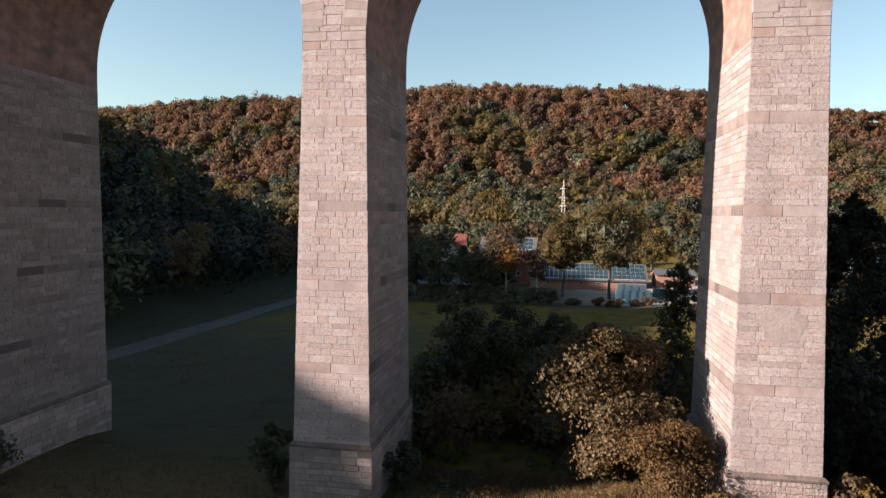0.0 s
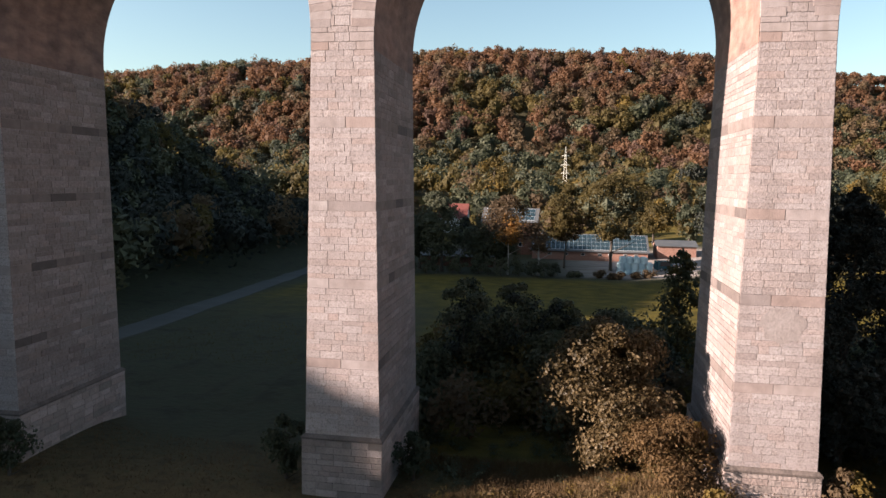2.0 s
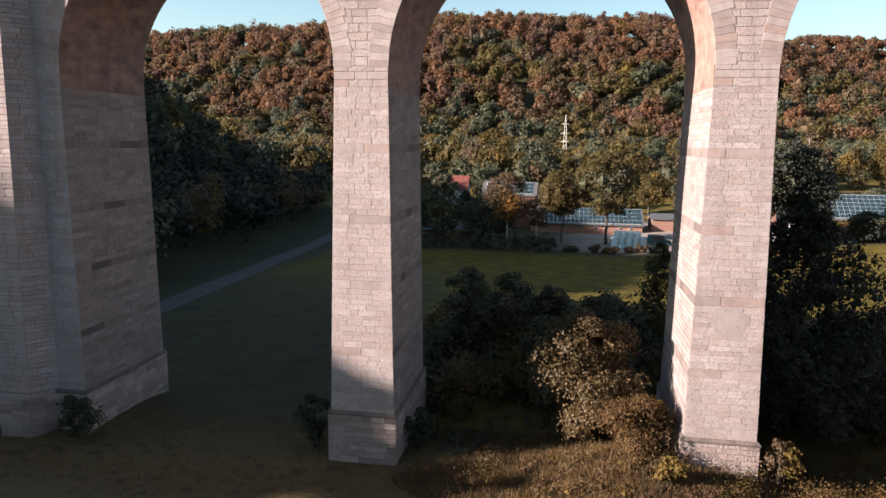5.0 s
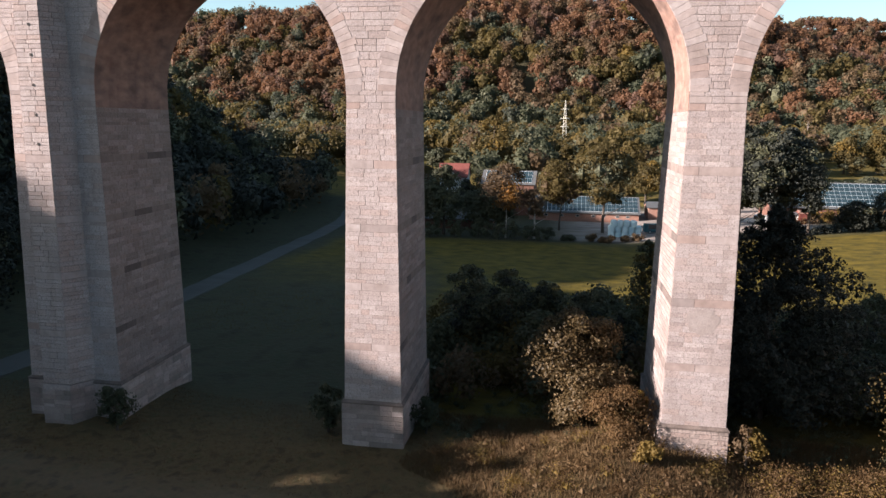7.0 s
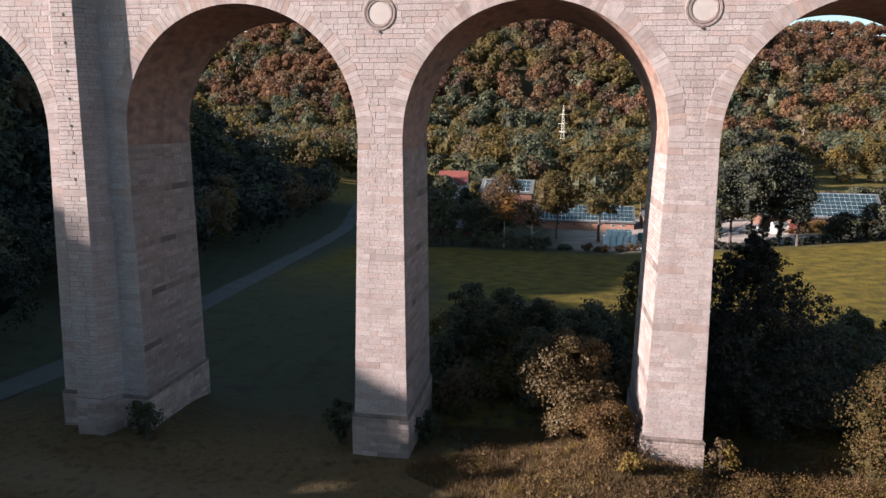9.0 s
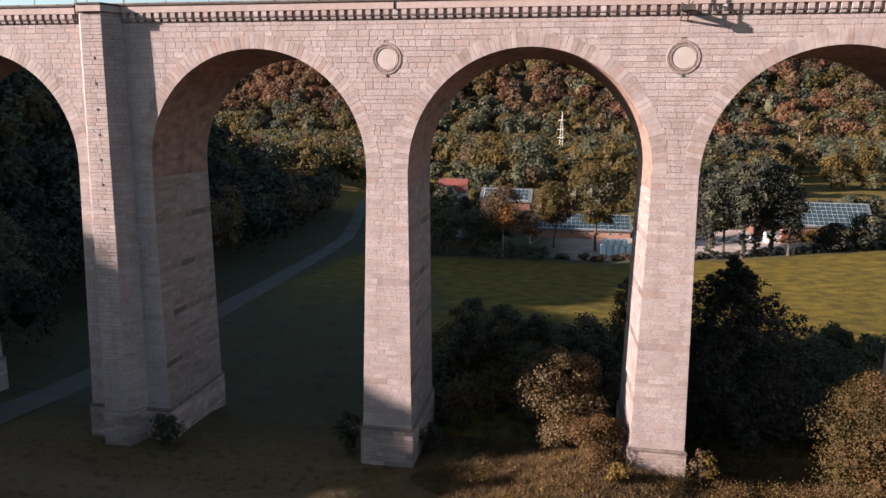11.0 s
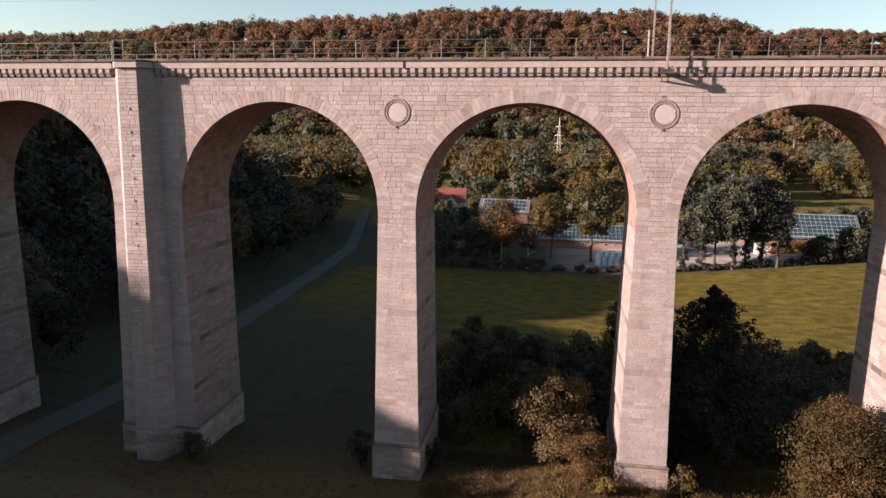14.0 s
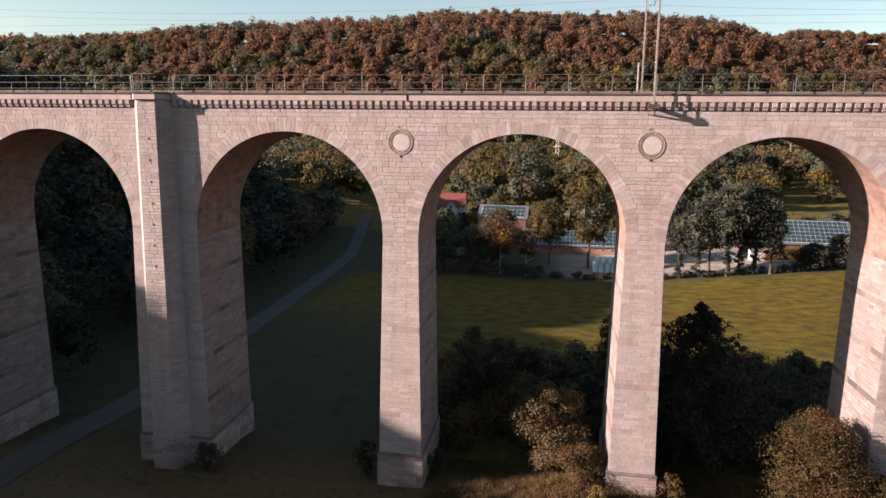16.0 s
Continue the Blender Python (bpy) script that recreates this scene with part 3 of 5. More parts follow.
# unseen wood added in front of the bridge, sized to keep the sun off its foot
rng = np.random.default_rng(12)
front = [(x, y, rng.uniform(9.5, 11.5), rng.uniform(7, 10), 3) for x, y in scatter(-235, -54, -66, 110, 7.0, lambda x, y: x < min(-54, -60 - 0.897 * (y + 53)))]
front = [(x, y, tall - (2.0 if -125 < x < -85 and -46 < y < -30 else 0), width, mi) for x, y, tall, width, mi in front]
# Unseen nearer trees, added to cut sky light on the broad pier.
front += [(x, y, rng.uniform(15, 18.5), rng.uniform(7, 10), 3) for x, y in scatter(-53, -22, -74, -27, 6.0, lambda x, y: True)]
front = [(x, y, tall + (0.4 if x > -54 else -0.8), width, mi) for x, y, tall, width, mi in under_sun_plane(front)]
# Unseen rows, cut to the sun's slope so the foreground shade ends on line.
front += [(x, y, (7.0 + 6.0 * float(smooth(21, 24, -y)) - x) * 0.337 + rng.uniform(-0.9, 0.0) - ground_at(x, y), rng.uniform(5, 6.5) + 2 * float(smooth(21, 24, -y)), 3) for x, y in scatter(-54, -42, -34, -18.5, 4.0, lambda x, y: True)]
woodland("slope_forest", "unseen wood added before the bridge to shade it", front, MIX, 8, 6, 2.2, 24)
low_wood = [(x + 2, y + 2, tall * 0.6, width * 1.25, mi) for x, y, tall, width, mi in front if x > -130]
woodland("slope_underwood", "unseen low underwood added to stop light leaking under the trees", low_wood, MIX, 8, 6, 2.2, 26)




# ---- viaduct ----
S, R, ZC, BACK = 18.8, 7.93, 20.73, 8.0                  # bay, arch radius, arch centre's height, depth of the bridge
Z_PLINTH, Z_IMPOST, Z_WALL, Z_FASCIA, Z_TOP = 2.15, 19.75, 30.42, 31.06, 31.58
BANDS = [(5.38, 5.82), (9.1, 9.56), (12.65, 13.1), (16.36, 16.84)]
ARCHES = [-68.7, -49.9, -31.1, -9.4, 9.4, 28.2, 47.0, 65.8]
PIERS = [(-59.3, 1.45), (-40.5, 1.45), (-20.25, 2.92), (0.0, 1.45), (18.8, 1.45), (37.6, 1.45), (56.4, 1.45)]
viaduct = thing("viaduct", "tall pinkish stone railway viaduct with round arches on tapering piers", "viaduct")
rs = np.random.default_rng(5)


def half_at(h, z):
    """A pier's half width at height z: it widens downwards."""
    return h + 0.0195 * max(0.0, Z_IMPOST - z)


def front_at(z):
    return -0.008 * max(0.0, Z_IMPOST - z)


def courses(z0, z1, low=0.20, high=0.42, mean=0.30):
    """Course heights from z0 to z1, with the smooth string courses where they are."""
    out, z = [], z0
    stops = [b for b in BANDS if z0 <= b[0] < z1] + [(z1, z1)]
    for b0, b1 in stops:
        span = b0 - z
        if span > 0.05:
            k = max(1, round(span / rs.uniform(mean - 0.02, mean + 0.02)))
            hs = rs.uniform(low, high, k)
            hs *= span / hs.sum()
            for h in hs:
                out.append((z, z + h, False))
                z += h
        if b1 > b0:
            out.append((b0, b1, True))
            z = b1
    return out


def stones_along(a, b, smooth_course, mean=1.0):
    """Cuts the stretch from a to b into stones."""
    if b - a < 0.12:
        return []
    k = max(1, round((b - a) / (mean * (1.7 if smooth_course else rs.uniform(0.75, 1.25)))))
    w = rs.uniform(0.45, 1.5, k)
    cuts = a + np.concatenate([[0], np.cumsum(w)]) / w.sum() * (b - a)
    return list(zip(cuts[:-1], cuts[1:]))


def stone_arrays(blocks):
    """Blocks (corner, u, w, n, bulge): rock-faced stones with bevelled rims, as vertices, triangles and quads."""
    verts, tris, quads4 = [], [], []
    for i, (c, u, w, n, bulge) in enumerate(blocks):
        c, u, w, n = (np.asarray(q, dtype=float) for q in (c, u, w, n))
        lu, lw = np.linalg.norm(u), np.linalg.norm(w)
        j = 0.011
        iu, iw = min(0.022, lu * 0.1) / lu, min(0.022, lw * 0.1) / lw
        ju, jw = j / lu, j / lw
        for off, a, b in ((-0.06, ju, jw), (0.012, ju, jw)):
            for p, q in ((a, b), (1 - a, b), (1 - a, 1 - b), (a, 1 - b)):
                verts.append(c + u * p + w * q + n * off)
        for p, q in ((iu, iw), (1 - iu, iw), (1 - iu, 1 - iw), (iu, 1 - iw)):
            verts.append(c + u * (p + rs.uniform(-0.3, 0.3) * iu) + w * (q + rs.uniform(-0.3, 0.3) * iw) + n * (0.012 + bulge * rs.uniform(0.3, 1.0)))
        verts.append(c + u * rs.uniform(0.35, 0.65) + w * rs.uniform(0.35, 0.65) + n * (0.012 + bulge * rs.uniform(0.6, 1.5)))
        o = i * 13
        for k in range(4):
            m = (k + 1) % 4
            quads4.append((o + k, o + m, o + 4 + m, o + 4 + k))
            quads4.append((o + 4 + k, o + 4 + m, o + 8 + m, o + 8 + k))
            tris.append((o + 8 + k, o + 8 + m, o + 12))
    return np.array(verts), np.array(tris), np.array(quads4)


def stone_mass(name, blocks, material, parent):
    v, t, q = stone_arrays(blocks)
    ob = new(name, fast_mesh(name, v, [t, q], [material]))
    ob.parent = parent
    ob["kind"] = "stuff"
    return ob


# shared single stones: a metre square, facing -y
SINGLE = []
for i in range(8):
    v, t, q = stone_arrays([((-0.5, 0, -0.5), (1, 0, 0), (0, 0, 1), (0, -1, 0), 0.004)])
    SINGLE.append(fast_mesh("stone", v, [t, q], [m_stone]))
DRESSED = []
for i in range(4):
    v, t, q = stone_arrays([((-0.5, 0, -0.5), (1, 0, 0), (0, 0, 1), (0, -1, 0), 0.002)])
    DRESSED.append(fast_mesh("dressed_stone", v, [t, q], [m_band]))


def single_stone(parent, x0, x1, z0, z1, y, dressed):
    ob = new("dressed_stone" if dressed else "stone", DRESSED[rs.integers(4)] if dressed else SINGLE[rs.integers(8)])
    ob.parent = parent
    ob.matrix_basis = Matrix.LocRotScale(((x0 + x1) / 2, y, (z0 + z1) / 2), None, (x1 - x0, 1, z1 - z0))


def frustum(bm, x0, x1, y0, y1, z0, X0, X1, Y0, Y1, z1):
    """A block whose foot and top are given rectangles."""
    v = [bm.verts.new(p) for p in ((x0, y0, z0), (x1, y0, z0), (x1, y1, z0), (x0, y1, z0), (X0, Y0, z1), (X1, Y0, z1), (X1, Y1, z1), (X0, Y1, z1))]
    for f in ((3, 2, 1, 0), (4, 5, 6, 7), (0, 1, 5, 4), (1, 2, 6, 5), (2, 3, 7, 6), (3, 0, 4, 7)):
        bm.faces.new([v[i] for i in f])
    return bm


def wall_blocks(z0, z1, left, right, y_of, rough, smooth_list, single=None, plain=False):
    """Courses on a front face between left(z) and right(z)."""
    for a, b, is_band in courses(z0, z1):
        m = (a + b) / 2
        for u0, u1 in stones_along(left(m), right(m), is_band, 0.85):
            if single is not None:
                single.append((u0, u1, a, b, y_of(m), is_band or plain))
            else:
                (smooth_list if is_band or plain else rough).append(((u0, y_of(m), a), (u1 - u0, 0, 0), (0, 0, b - a), (0, -1, 0), 0.002 if is_band or plain else 0.004))


def side_blocks(z0, z1, x_of, y0, y1, sign, rough, smooth_list):
    """Courses on a side face at x_of(z), looking along sign * x."""
    for a, b, is_band in courses(z0, z1):
        m = (a + b) / 2
        for u0, u1 in stones_along(y0(m), y1, is_band, 1.0):
            c = (x_of(m), u0 if sign > 0 else u1, a)
            (smooth_list if is_band else rough).append((c, (0, (u1 - u0) * sign, 0), (0, 0, b - a), (sign, 0, 0), 0.003 if is_band else 0.008))


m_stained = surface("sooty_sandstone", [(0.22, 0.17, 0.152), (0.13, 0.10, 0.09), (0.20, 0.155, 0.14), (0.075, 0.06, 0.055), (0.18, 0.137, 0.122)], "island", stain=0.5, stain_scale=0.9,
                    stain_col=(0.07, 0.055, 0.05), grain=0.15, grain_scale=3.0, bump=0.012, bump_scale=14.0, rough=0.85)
m_plinth = surface("weathered_plinth_stone", [(0.187, 0.149, 0.1311), (0.341, 0.2666, 0.2375), (0.242, 0.1882, 0.1662), (0.44, 0.3459, 0.3135), (0.286, 0.2107, 0.1852), (0.385, 0.2989, 0.2688)], "island", stain=0.55,
                   stain_scale=0.8, stain_col=(0.12, 0.10, 0.088), grain=0.22, grain_scale=9.0, bump=0.05, bump_scale=9.0, streak=0.3, pits=0.5, rough=0.93)
m_cap = surface("weathered_ledge", [(0.085, 0.065, 0.056), (0.15, 0.115, 0.10)], scale=1.4, stain=0.4, stain_scale=1.0, stain_col=(0.05, 0.042, 0.038), grain=0.25, bump=0.03, rough=0.93)
SINGLE_JOBS = []
for px, h in PIERS:
    near = abs(px - 9.4) < 12
    pier = part("pier", frustum(bmesh.new(), px - half_at(h, Z_PLINTH) + 0.02, px + half_at(h, Z_PLINTH) - 0.02, front_at(Z_PLINTH) + 0.02, BACK - front_at(Z_PLINTH) - 0.02, Z_PLINTH - 0.1,
                                px - h + 0.02, px + h - 0.02, 0.02, BACK - 0.02, ZC), m_mortar, viaduct)
    gz = ground_at(px, 3)
    hp = half_at(h, Z_PLINTH) + 0.14
    plinth = part("plinth", box(bmesh.new(), px - hp + 0.05, px + hp - 0.05, -0.24, BACK + 0.24, gz - 3.0, Z_PLINTH - 0.17), m_mortar, viaduct)
    cap = frustum(bmesh.new(), px - hp - 0.03, px + hp + 0.03, -0.33, BACK + 0.33, Z_PLINTH - 0.17, px - hp - 0.03, px + hp + 0.03, -0.33, BACK + 0.33, Z_PLINTH - 0.08)
    frustum(cap, px - hp - 0.03, px + hp + 0.03, -0.33, BACK + 0.33, Z_PLINTH - 0.079, px - hp + 0.1, px + hp - 0.1, -0.2, BACK + 0.2, Z_PLINTH + 0.05)
    part("plinth_cap", cap, m_cap, viaduct, "dark weathered moulded stone course")
    rough, smooth_l, side_l, side_r, foot = [], [], [], [], []
    jobs = [] if near else None
    L, Rr = (lambda z, p=px, q=h: p - half_at(q, z)), (lambda z, p=px, q=h: p + half_at(q, z))
    wall_blocks(Z_PLINTH, Z_IMPOST, L, Rr, front_at, rough, smooth_l, jobs)
    # the smooth blocks under the arches' feet
    for i, (a, b, _) in enumerate(courses(Z_IMPOST, ZC + 0.9, 0.26, 0.5, 0.37)):
        e = 0.95 + (0.17 if i % 2 else -0.15) + rs.uniform(-0.05, 0.05)
        for u0, u1, y, out in [(px - h, px - h + e, -0.005, smooth_l), (px + h - e, px + h, -0.005, smooth_l)] + [(q0, q1, 0.0, rough) for q0, q1 in stones_along(px - h + e, px + h - e, False, 0.85)]:
            out.append(((u0, y, a), (u1 - u0, 0, 0), (0, 0, b - a), (0, -1, 0), 0.003))
    wall_blocks(gz - 2.0, Z_PLINTH - 0.17, lambda z: px - hp, lambda z: px + hp, lambda z: -0.28, foot, foot)
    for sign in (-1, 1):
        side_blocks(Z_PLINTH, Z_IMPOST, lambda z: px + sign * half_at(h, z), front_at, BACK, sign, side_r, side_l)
        side_blocks(gz - 2.0, Z_PLINTH - 0.17, lambda z: px + sign * hp, lambda z: -0.28, BACK + 0.28, sign, foot, foot)
    stone_mass("masonry", rough, m_stones, pier)
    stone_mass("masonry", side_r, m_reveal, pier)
    stone_mass("masonry", foot, m_plinth, plinth)
    stone_mass("dressed_masonry", smooth_l, m_bands, pier)
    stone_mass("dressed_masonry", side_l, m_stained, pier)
    if jobs:
        SINGLE_JOBS.append((pier, jobs))

SPANDRELS = []
# arches: spandrel walls front and back, the vault between them, a ring of voussoirs
for k, ax in enumerate(ARCHES):
    left = ax - R - (PIERS[k - 1][1] if 0 < k <= len(PIERS) else 1.45)
    right = ax + R + (PIERS[k][1] if k < len(PIERS) else 1.45)
    prof = [(left, ZC)] + [(ax - R * math.cos(a), ZC + R * math.sin(a)) for a in np.linspace(0, math.pi, 49)] + [(right, ZC)]
    core = bmesh.new()
    for y, flip in ((0.02, False), (BACK - 0.02, True)):
        low = [core.verts.new((x, y, z)) for x, z in prof]
        top = [core.verts.new((x, y, Z_TOP - 0.05)) for x, z in prof]
        for i in range(len(prof) - 1):
            if prof[i + 1][0] - prof[i][0] > 1e-4:
                f = (low[i], low[i + 1], top[i + 1], top[i])
                core.faces.new(f[::-1] if flip else f)
    spandrel = part("spandrel_wall", core, m_mortar, viaduct)
    vault = bmesh.new()
    ys = np.linspace(0.02, BACK, 9)
    grid = [[vault.verts.new((x, y, z)) for y in ys] for x, z in [(ax - R, Z_IMPOST)] + prof[1:-1] + [(ax + R, Z_IMPOST)]]
    for i in range(len(grid) - 1):
        for j in range(len(ys) - 1):
            vault.faces.new((grid[i][j], grid[i][j + 1], grid[i + 1][j + 1], grid[i + 1][j]))
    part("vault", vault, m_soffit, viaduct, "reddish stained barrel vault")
    SPANDRELS.append(spandrel)
    ring = part("arch_ring", fast_mesh("arch_ring", *(lambda P: (P, [np.array([(2 * i, 2 * i + 1, 2 * i + 3, 2 * i + 2) for i in range(48)])]))(
        [(ax - q * math.cos(a), 0.01, ZC + q * math.sin(a)) for a in np.linspace(0, math.pi, 49) for q in (R + 0.02, R + 0.8)]), [m_mortar]), None, viaduct)
    seen = -45 < ax < 50
    n_v = 75 if seen else 43
    for i in range(n_v):
        a0, a1 = math.pi * i / n_v, math.pi * (i + 1) / n_v
        am, deep = (a0 + a1) / 2, (0.92, 0.97)[i % 2] + (0.08 if min(i, n_v - 1 - i) < 9 else 0) + rs.uniform(-0.08, 0.06)
        w0 = R * math.tan((a1 - a0) / 2) - 0.004
        w1 = (R + deep) * math.tan((a1 - a0) / 2) - 0.004
        y0 = -0.022 - rs.uniform(0, 0.012)
        c = 0.008
        vb = [(-w0, 0.55, 0), (w0, 0.55, 0), (w1, 0.55, deep), (-w1, 0.55, deep), (-w0, y0 + c, 0), (w0, y0 + c, 0), (w1, y0 + c, deep), (-w1, y0 + c, deep),
              (-w0 + c, y0, c), (w0 - c, y0, c), (w1 - c, y0, deep - c), (-w1 + c, y0, deep - c)]
        fb = [(0, 1, 5, 4), (1, 2, 6, 5), (2, 3, 7, 6), (3, 0, 4, 7), (4, 5, 9, 8), (5, 6, 10, 9), (6, 7, 11, 10), (7, 4, 8, 11), (8, 9, 10, 11)]
        ob = new("voussoir", fast_mesh("voussoir", vb, [np.array(fb)], [m_band]))
        ob.parent = ring
        th = am - math.pi / 2
        ob.matrix_basis = Matrix.Translation((ax - R * math.cos(am), 0, ZC + R * math.sin(am))) @ Matrix.Rotation(th, 4, "Y")

# the courses of the walls over the piers and arches run through from bay to bay
ro, wall_rough = R + 0.72, [[] for _ in ARCHES]
for a, b, is_band in courses(ZC + 0.9, Z_WALL, 0.26, 0.5, 0.37):
    m = (a + b) / 2
    reach = math.sqrt(max(0.0, ro * ro - (m - ZC) ** 2)) if m - ZC < ro else 0.0
    if reach > 0.3:
        spans = [(k, p + reach, q - reach) for k, (p, q) in enumerate(zip(ARCHES, ARCHES[1:]))]
    else:
        cuts = [ARCHES[0] + rs.uniform(-3, 3)] + [q + rs.uniform(-3, 3) for q in ARCHES[1:]]
        spans = [(k, p, q) for k, (p, q) in enumerate(zip(cuts, cuts[1:]))]
    for k, s0, s1 in spans:
        for u0, u1 in stones_along(s0, s1, False, 0.9):
            pieces = [(u0, u1)]
            for q in (0.0, 18.8, 37.6):
                near_z = 0.0 if a < 27.95 < b else min(abs(a - 27.95), abs(b - 27.95))
                if near_z < 0.8:
                    cut = math.sqrt(0.64 - near_z ** 2)
                    pieces = [(i, j) for p0, p1 in pieces for i, j in ((p0, min(p1, q - cut)), (max(p0, q + cut), p1)) if j - i > 0.06]
            for p0, p1 in pieces:
                wall_rough[k].append(((p0, 0, a), (p1 - p0, 0, 0), (0, 0, b - a), (0, -1, 0), 0.004))
for k, blocks in enumerate(wall_rough):
    if blocks:
        stone_mass("masonry", blocks, m_stones, SPANDRELS[k])

# roundels over the slender piers
for rx in (0.0, 18.8, 37.6):
    rb = bmesh.new()
    prof = [(0.66, 0.3), (0.66, 0.0), (0.70, -0.045), (0.80, -0.05), (0.82, -0.01), (0.85, -0.01), (0.87, -0.05), (0.99, -0.055), (1.03, -0.03), (1.04, 0.005), (1.12, 0.005), (1.12, 0.12)]
    seg = 40
    rows = [[rb.verts.new((rx + q * math.cos(2 * math.pi * i / seg), y, 27.95 + q * math.sin(2 * math.pi * i / seg))) for q, y in prof] for i in range(seg)]
    for i in range(seg):
        for j in range(len(prof) - 1):
            rb.faces.new((rows[i][j], rows[i][j + 1], rows[(i + 1) % seg][j + 1], rows[(i + 1) % seg][j]))
    bmesh.ops.recalc_face_normals(rb, faces=rb.faces)
    roundel = part("roundel", rb, m_reveal, viaduct, "round moulded stone medallion frame")
    disc = bmesh.new()
    bmesh.ops.create_cone(disc, cap_ends=True, segments=40, radius1=0.68, radius2=0.66, depth=0.06, matrix=Matrix.Translation((rx, 0.015, 27.95)) @ Matrix.Rotation(radians(90), 4, "X"))
    part("disc", disc, m_plaster, roundel, "pale plaster disc")
    part("drip_stone", boxed(rx - 0.06, rx + 0.06, -0.08, 0.1, 26.8, 26.93, bevel=0.02), m_coping, roundel)

# a mended patch on one pier
patch = bmesh.new()
outline = [(18.86 + (0.86 + 0.07 * math.sin(3 * w + 1) + 0.05 * math.sin(5 * w)) * math.cos(w), 8.3 + (0.78 + 0.06 * math.sin(2 * w + 2) + 0.05 * math.sin(7 * w)) * math.sin(w))
           for w in np.linspace(0, 2 * math.pi, 49)[:-1]]
prism(patch, outline, front_at(7.6) - 0.019, front_at(9.6) + 0.05)
m_patch = surface("cement_patch", [(0.27, 0.22, 0.205), (0.325, 0.27, 0.253)], scale=1.2, stain=0.5, stain_scale=1.6, stain_col=(0.2, 0.155, 0.14), grain=0.12, bump=0.02, rough=0.92)
part("mended_patch", patch, m_patch, viaduct, "smooth greyish mortar patch over the stones")

# the broad pier's faceted buttress, front and cornice
BX, BW, BC = -20.6, 0.78, 0.87
butt = bmesh.new()


def butt_ring(z, d, grow=0.0):
    return [(BX - BW - BC - grow, 0.3, z), (BX - BW - BC - grow, 0, z), (BX - BW - grow * 0.6, -d, z), (BX + BW + grow * 0.6, -d, z), (BX + BW + BC + grow, 0, z), (BX + BW + BC + grow, 0.3, z)]


def loft(bm, rings):
    vs = [[bm.verts.new(p) for p in r] for r in rings]
    for a, b in zip(vs, vs[1:]):
        for i in range(len(a) - 1):
            bm.faces.new((a[i], a[i + 1], b[i + 1], b[i]))
    bm.faces.new(vs[-1])
    return bm


foot = []
buttress = part("buttress", loft(butt, [butt_ring(2.0, 1.33, 0.20), butt_ring(Z_FASCIA, 0.99, -0.05)]), m_mortar, viaduct)
butt_plinth = part("plinth", loft(bmesh.new(), [butt_ring(-3.0, 1.52, 0.34), butt_ring(1.95, 1.52, 0.34), butt_ring(2.2, 1.42, 0.27)]), m_mortar, buttress)
rough, smooth_l = [], []
for a, b, _ in courses(-2.0, 1.9):
    r = [np.array(p) for p in butt_ring(a, 1.54, 0.36)]
    for i in (1, 2, 3):
        e = r[i + 1] - r[i]
        ln = np.linalg.norm(e)
        for s0, s1 in stones_along(0, ln, False, 0.8):
            foot.append((r[i] + e * s0 / ln, e * (s1 - s0) / ln, (0, 0, b - a), unit(np.cross(e, (0, 0, 1))), 0.012))
for a, b, is_band in courses(2.25, Z_FASCIA):
    u = (a - 2.0) / (Z_FASCIA - 2.0)
    r = [np.array(p) for p in butt_ring(a, 1.40 + (1.05 - 1.40) * u, 0.28 * (1 - u))]
    for i in (1, 2, 3):
        e = r[i + 1] - r[i]
        ln = np.linalg.norm(e)
        nrm = unit(np.cross(e, (0, 0, 1)))
        cuts = stones_along(0, ln, is_band, 0.8)
        for s0, s1 in cuts:
            (smooth_l if is_band else rough).append((r[i] + e * s0 / ln, e * (s1 - s0) / ln, (0, 0, b - a), nrm, 0.004 if is_band else 0.007))
stone_mass("masonry", foot, m_plinth, butt_plinth)
stone_mass("masonry", rough, m_stones, buttress)
stone_mass("dressed_masonry", smooth_l, m_bands, buttress)
# Solid dark blocks on the face draw the shade inside the putlog holes.
hole = boxed(-0.06, 0.06, -0.02, 0.02, -0.08, 0.08)
hole_me = bpy.data.meshes.new("putlog_hole")
hole.to_mesh(hole_me)
hole.free()
hole_me.materials.append(m_coping)
for i, z in enumerate(np.arange(17.5, 29.5, 1.75)):
    u = (z - 2.0) / (Z_FASCIA - 2.0)
    ob = new("putlog_hole", hole_me)
    ob.parent = buttress
    ob.location = (BX + 0.1, -(1.40 - 0.35 * u) - 0.035, z)

# cornice: corbels, fascia, coping, deck
m_kerb = surface("weathered_kerb", [(0.10, 0.075, 0.062), (0.17, 0.13, 0.11)], scale=1.2, grain=0.25, rough=0.9)
fascia_y = -0.28
breaks = [-78, -59, -40.5, BX - BW - BC - 0.12, BX + BW + BC + 0.12, 0.6, 19.4, 38.2, 57, 76]
for a, b in zip(breaks, breaks[1:]):
    if abs((a + b) / 2 - BX) < 0.5:
        continue
    part("fascia", boxed(a + 0.006, b - 0.006, fascia_y, 0.6, Z_FASCIA, Z_TOP - 0.06, bevel=0.012), m_fascia, viaduct, "smooth rendered cornice band")
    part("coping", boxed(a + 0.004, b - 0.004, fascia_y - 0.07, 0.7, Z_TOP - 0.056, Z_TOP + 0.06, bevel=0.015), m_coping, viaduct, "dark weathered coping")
    part("fascia", boxed(a + 0.006, b - 0.006, BACK - 0.6, BACK + 0.36, Z_FASCIA, Z_TOP, bevel=0.012), m_fascia, viaduct)
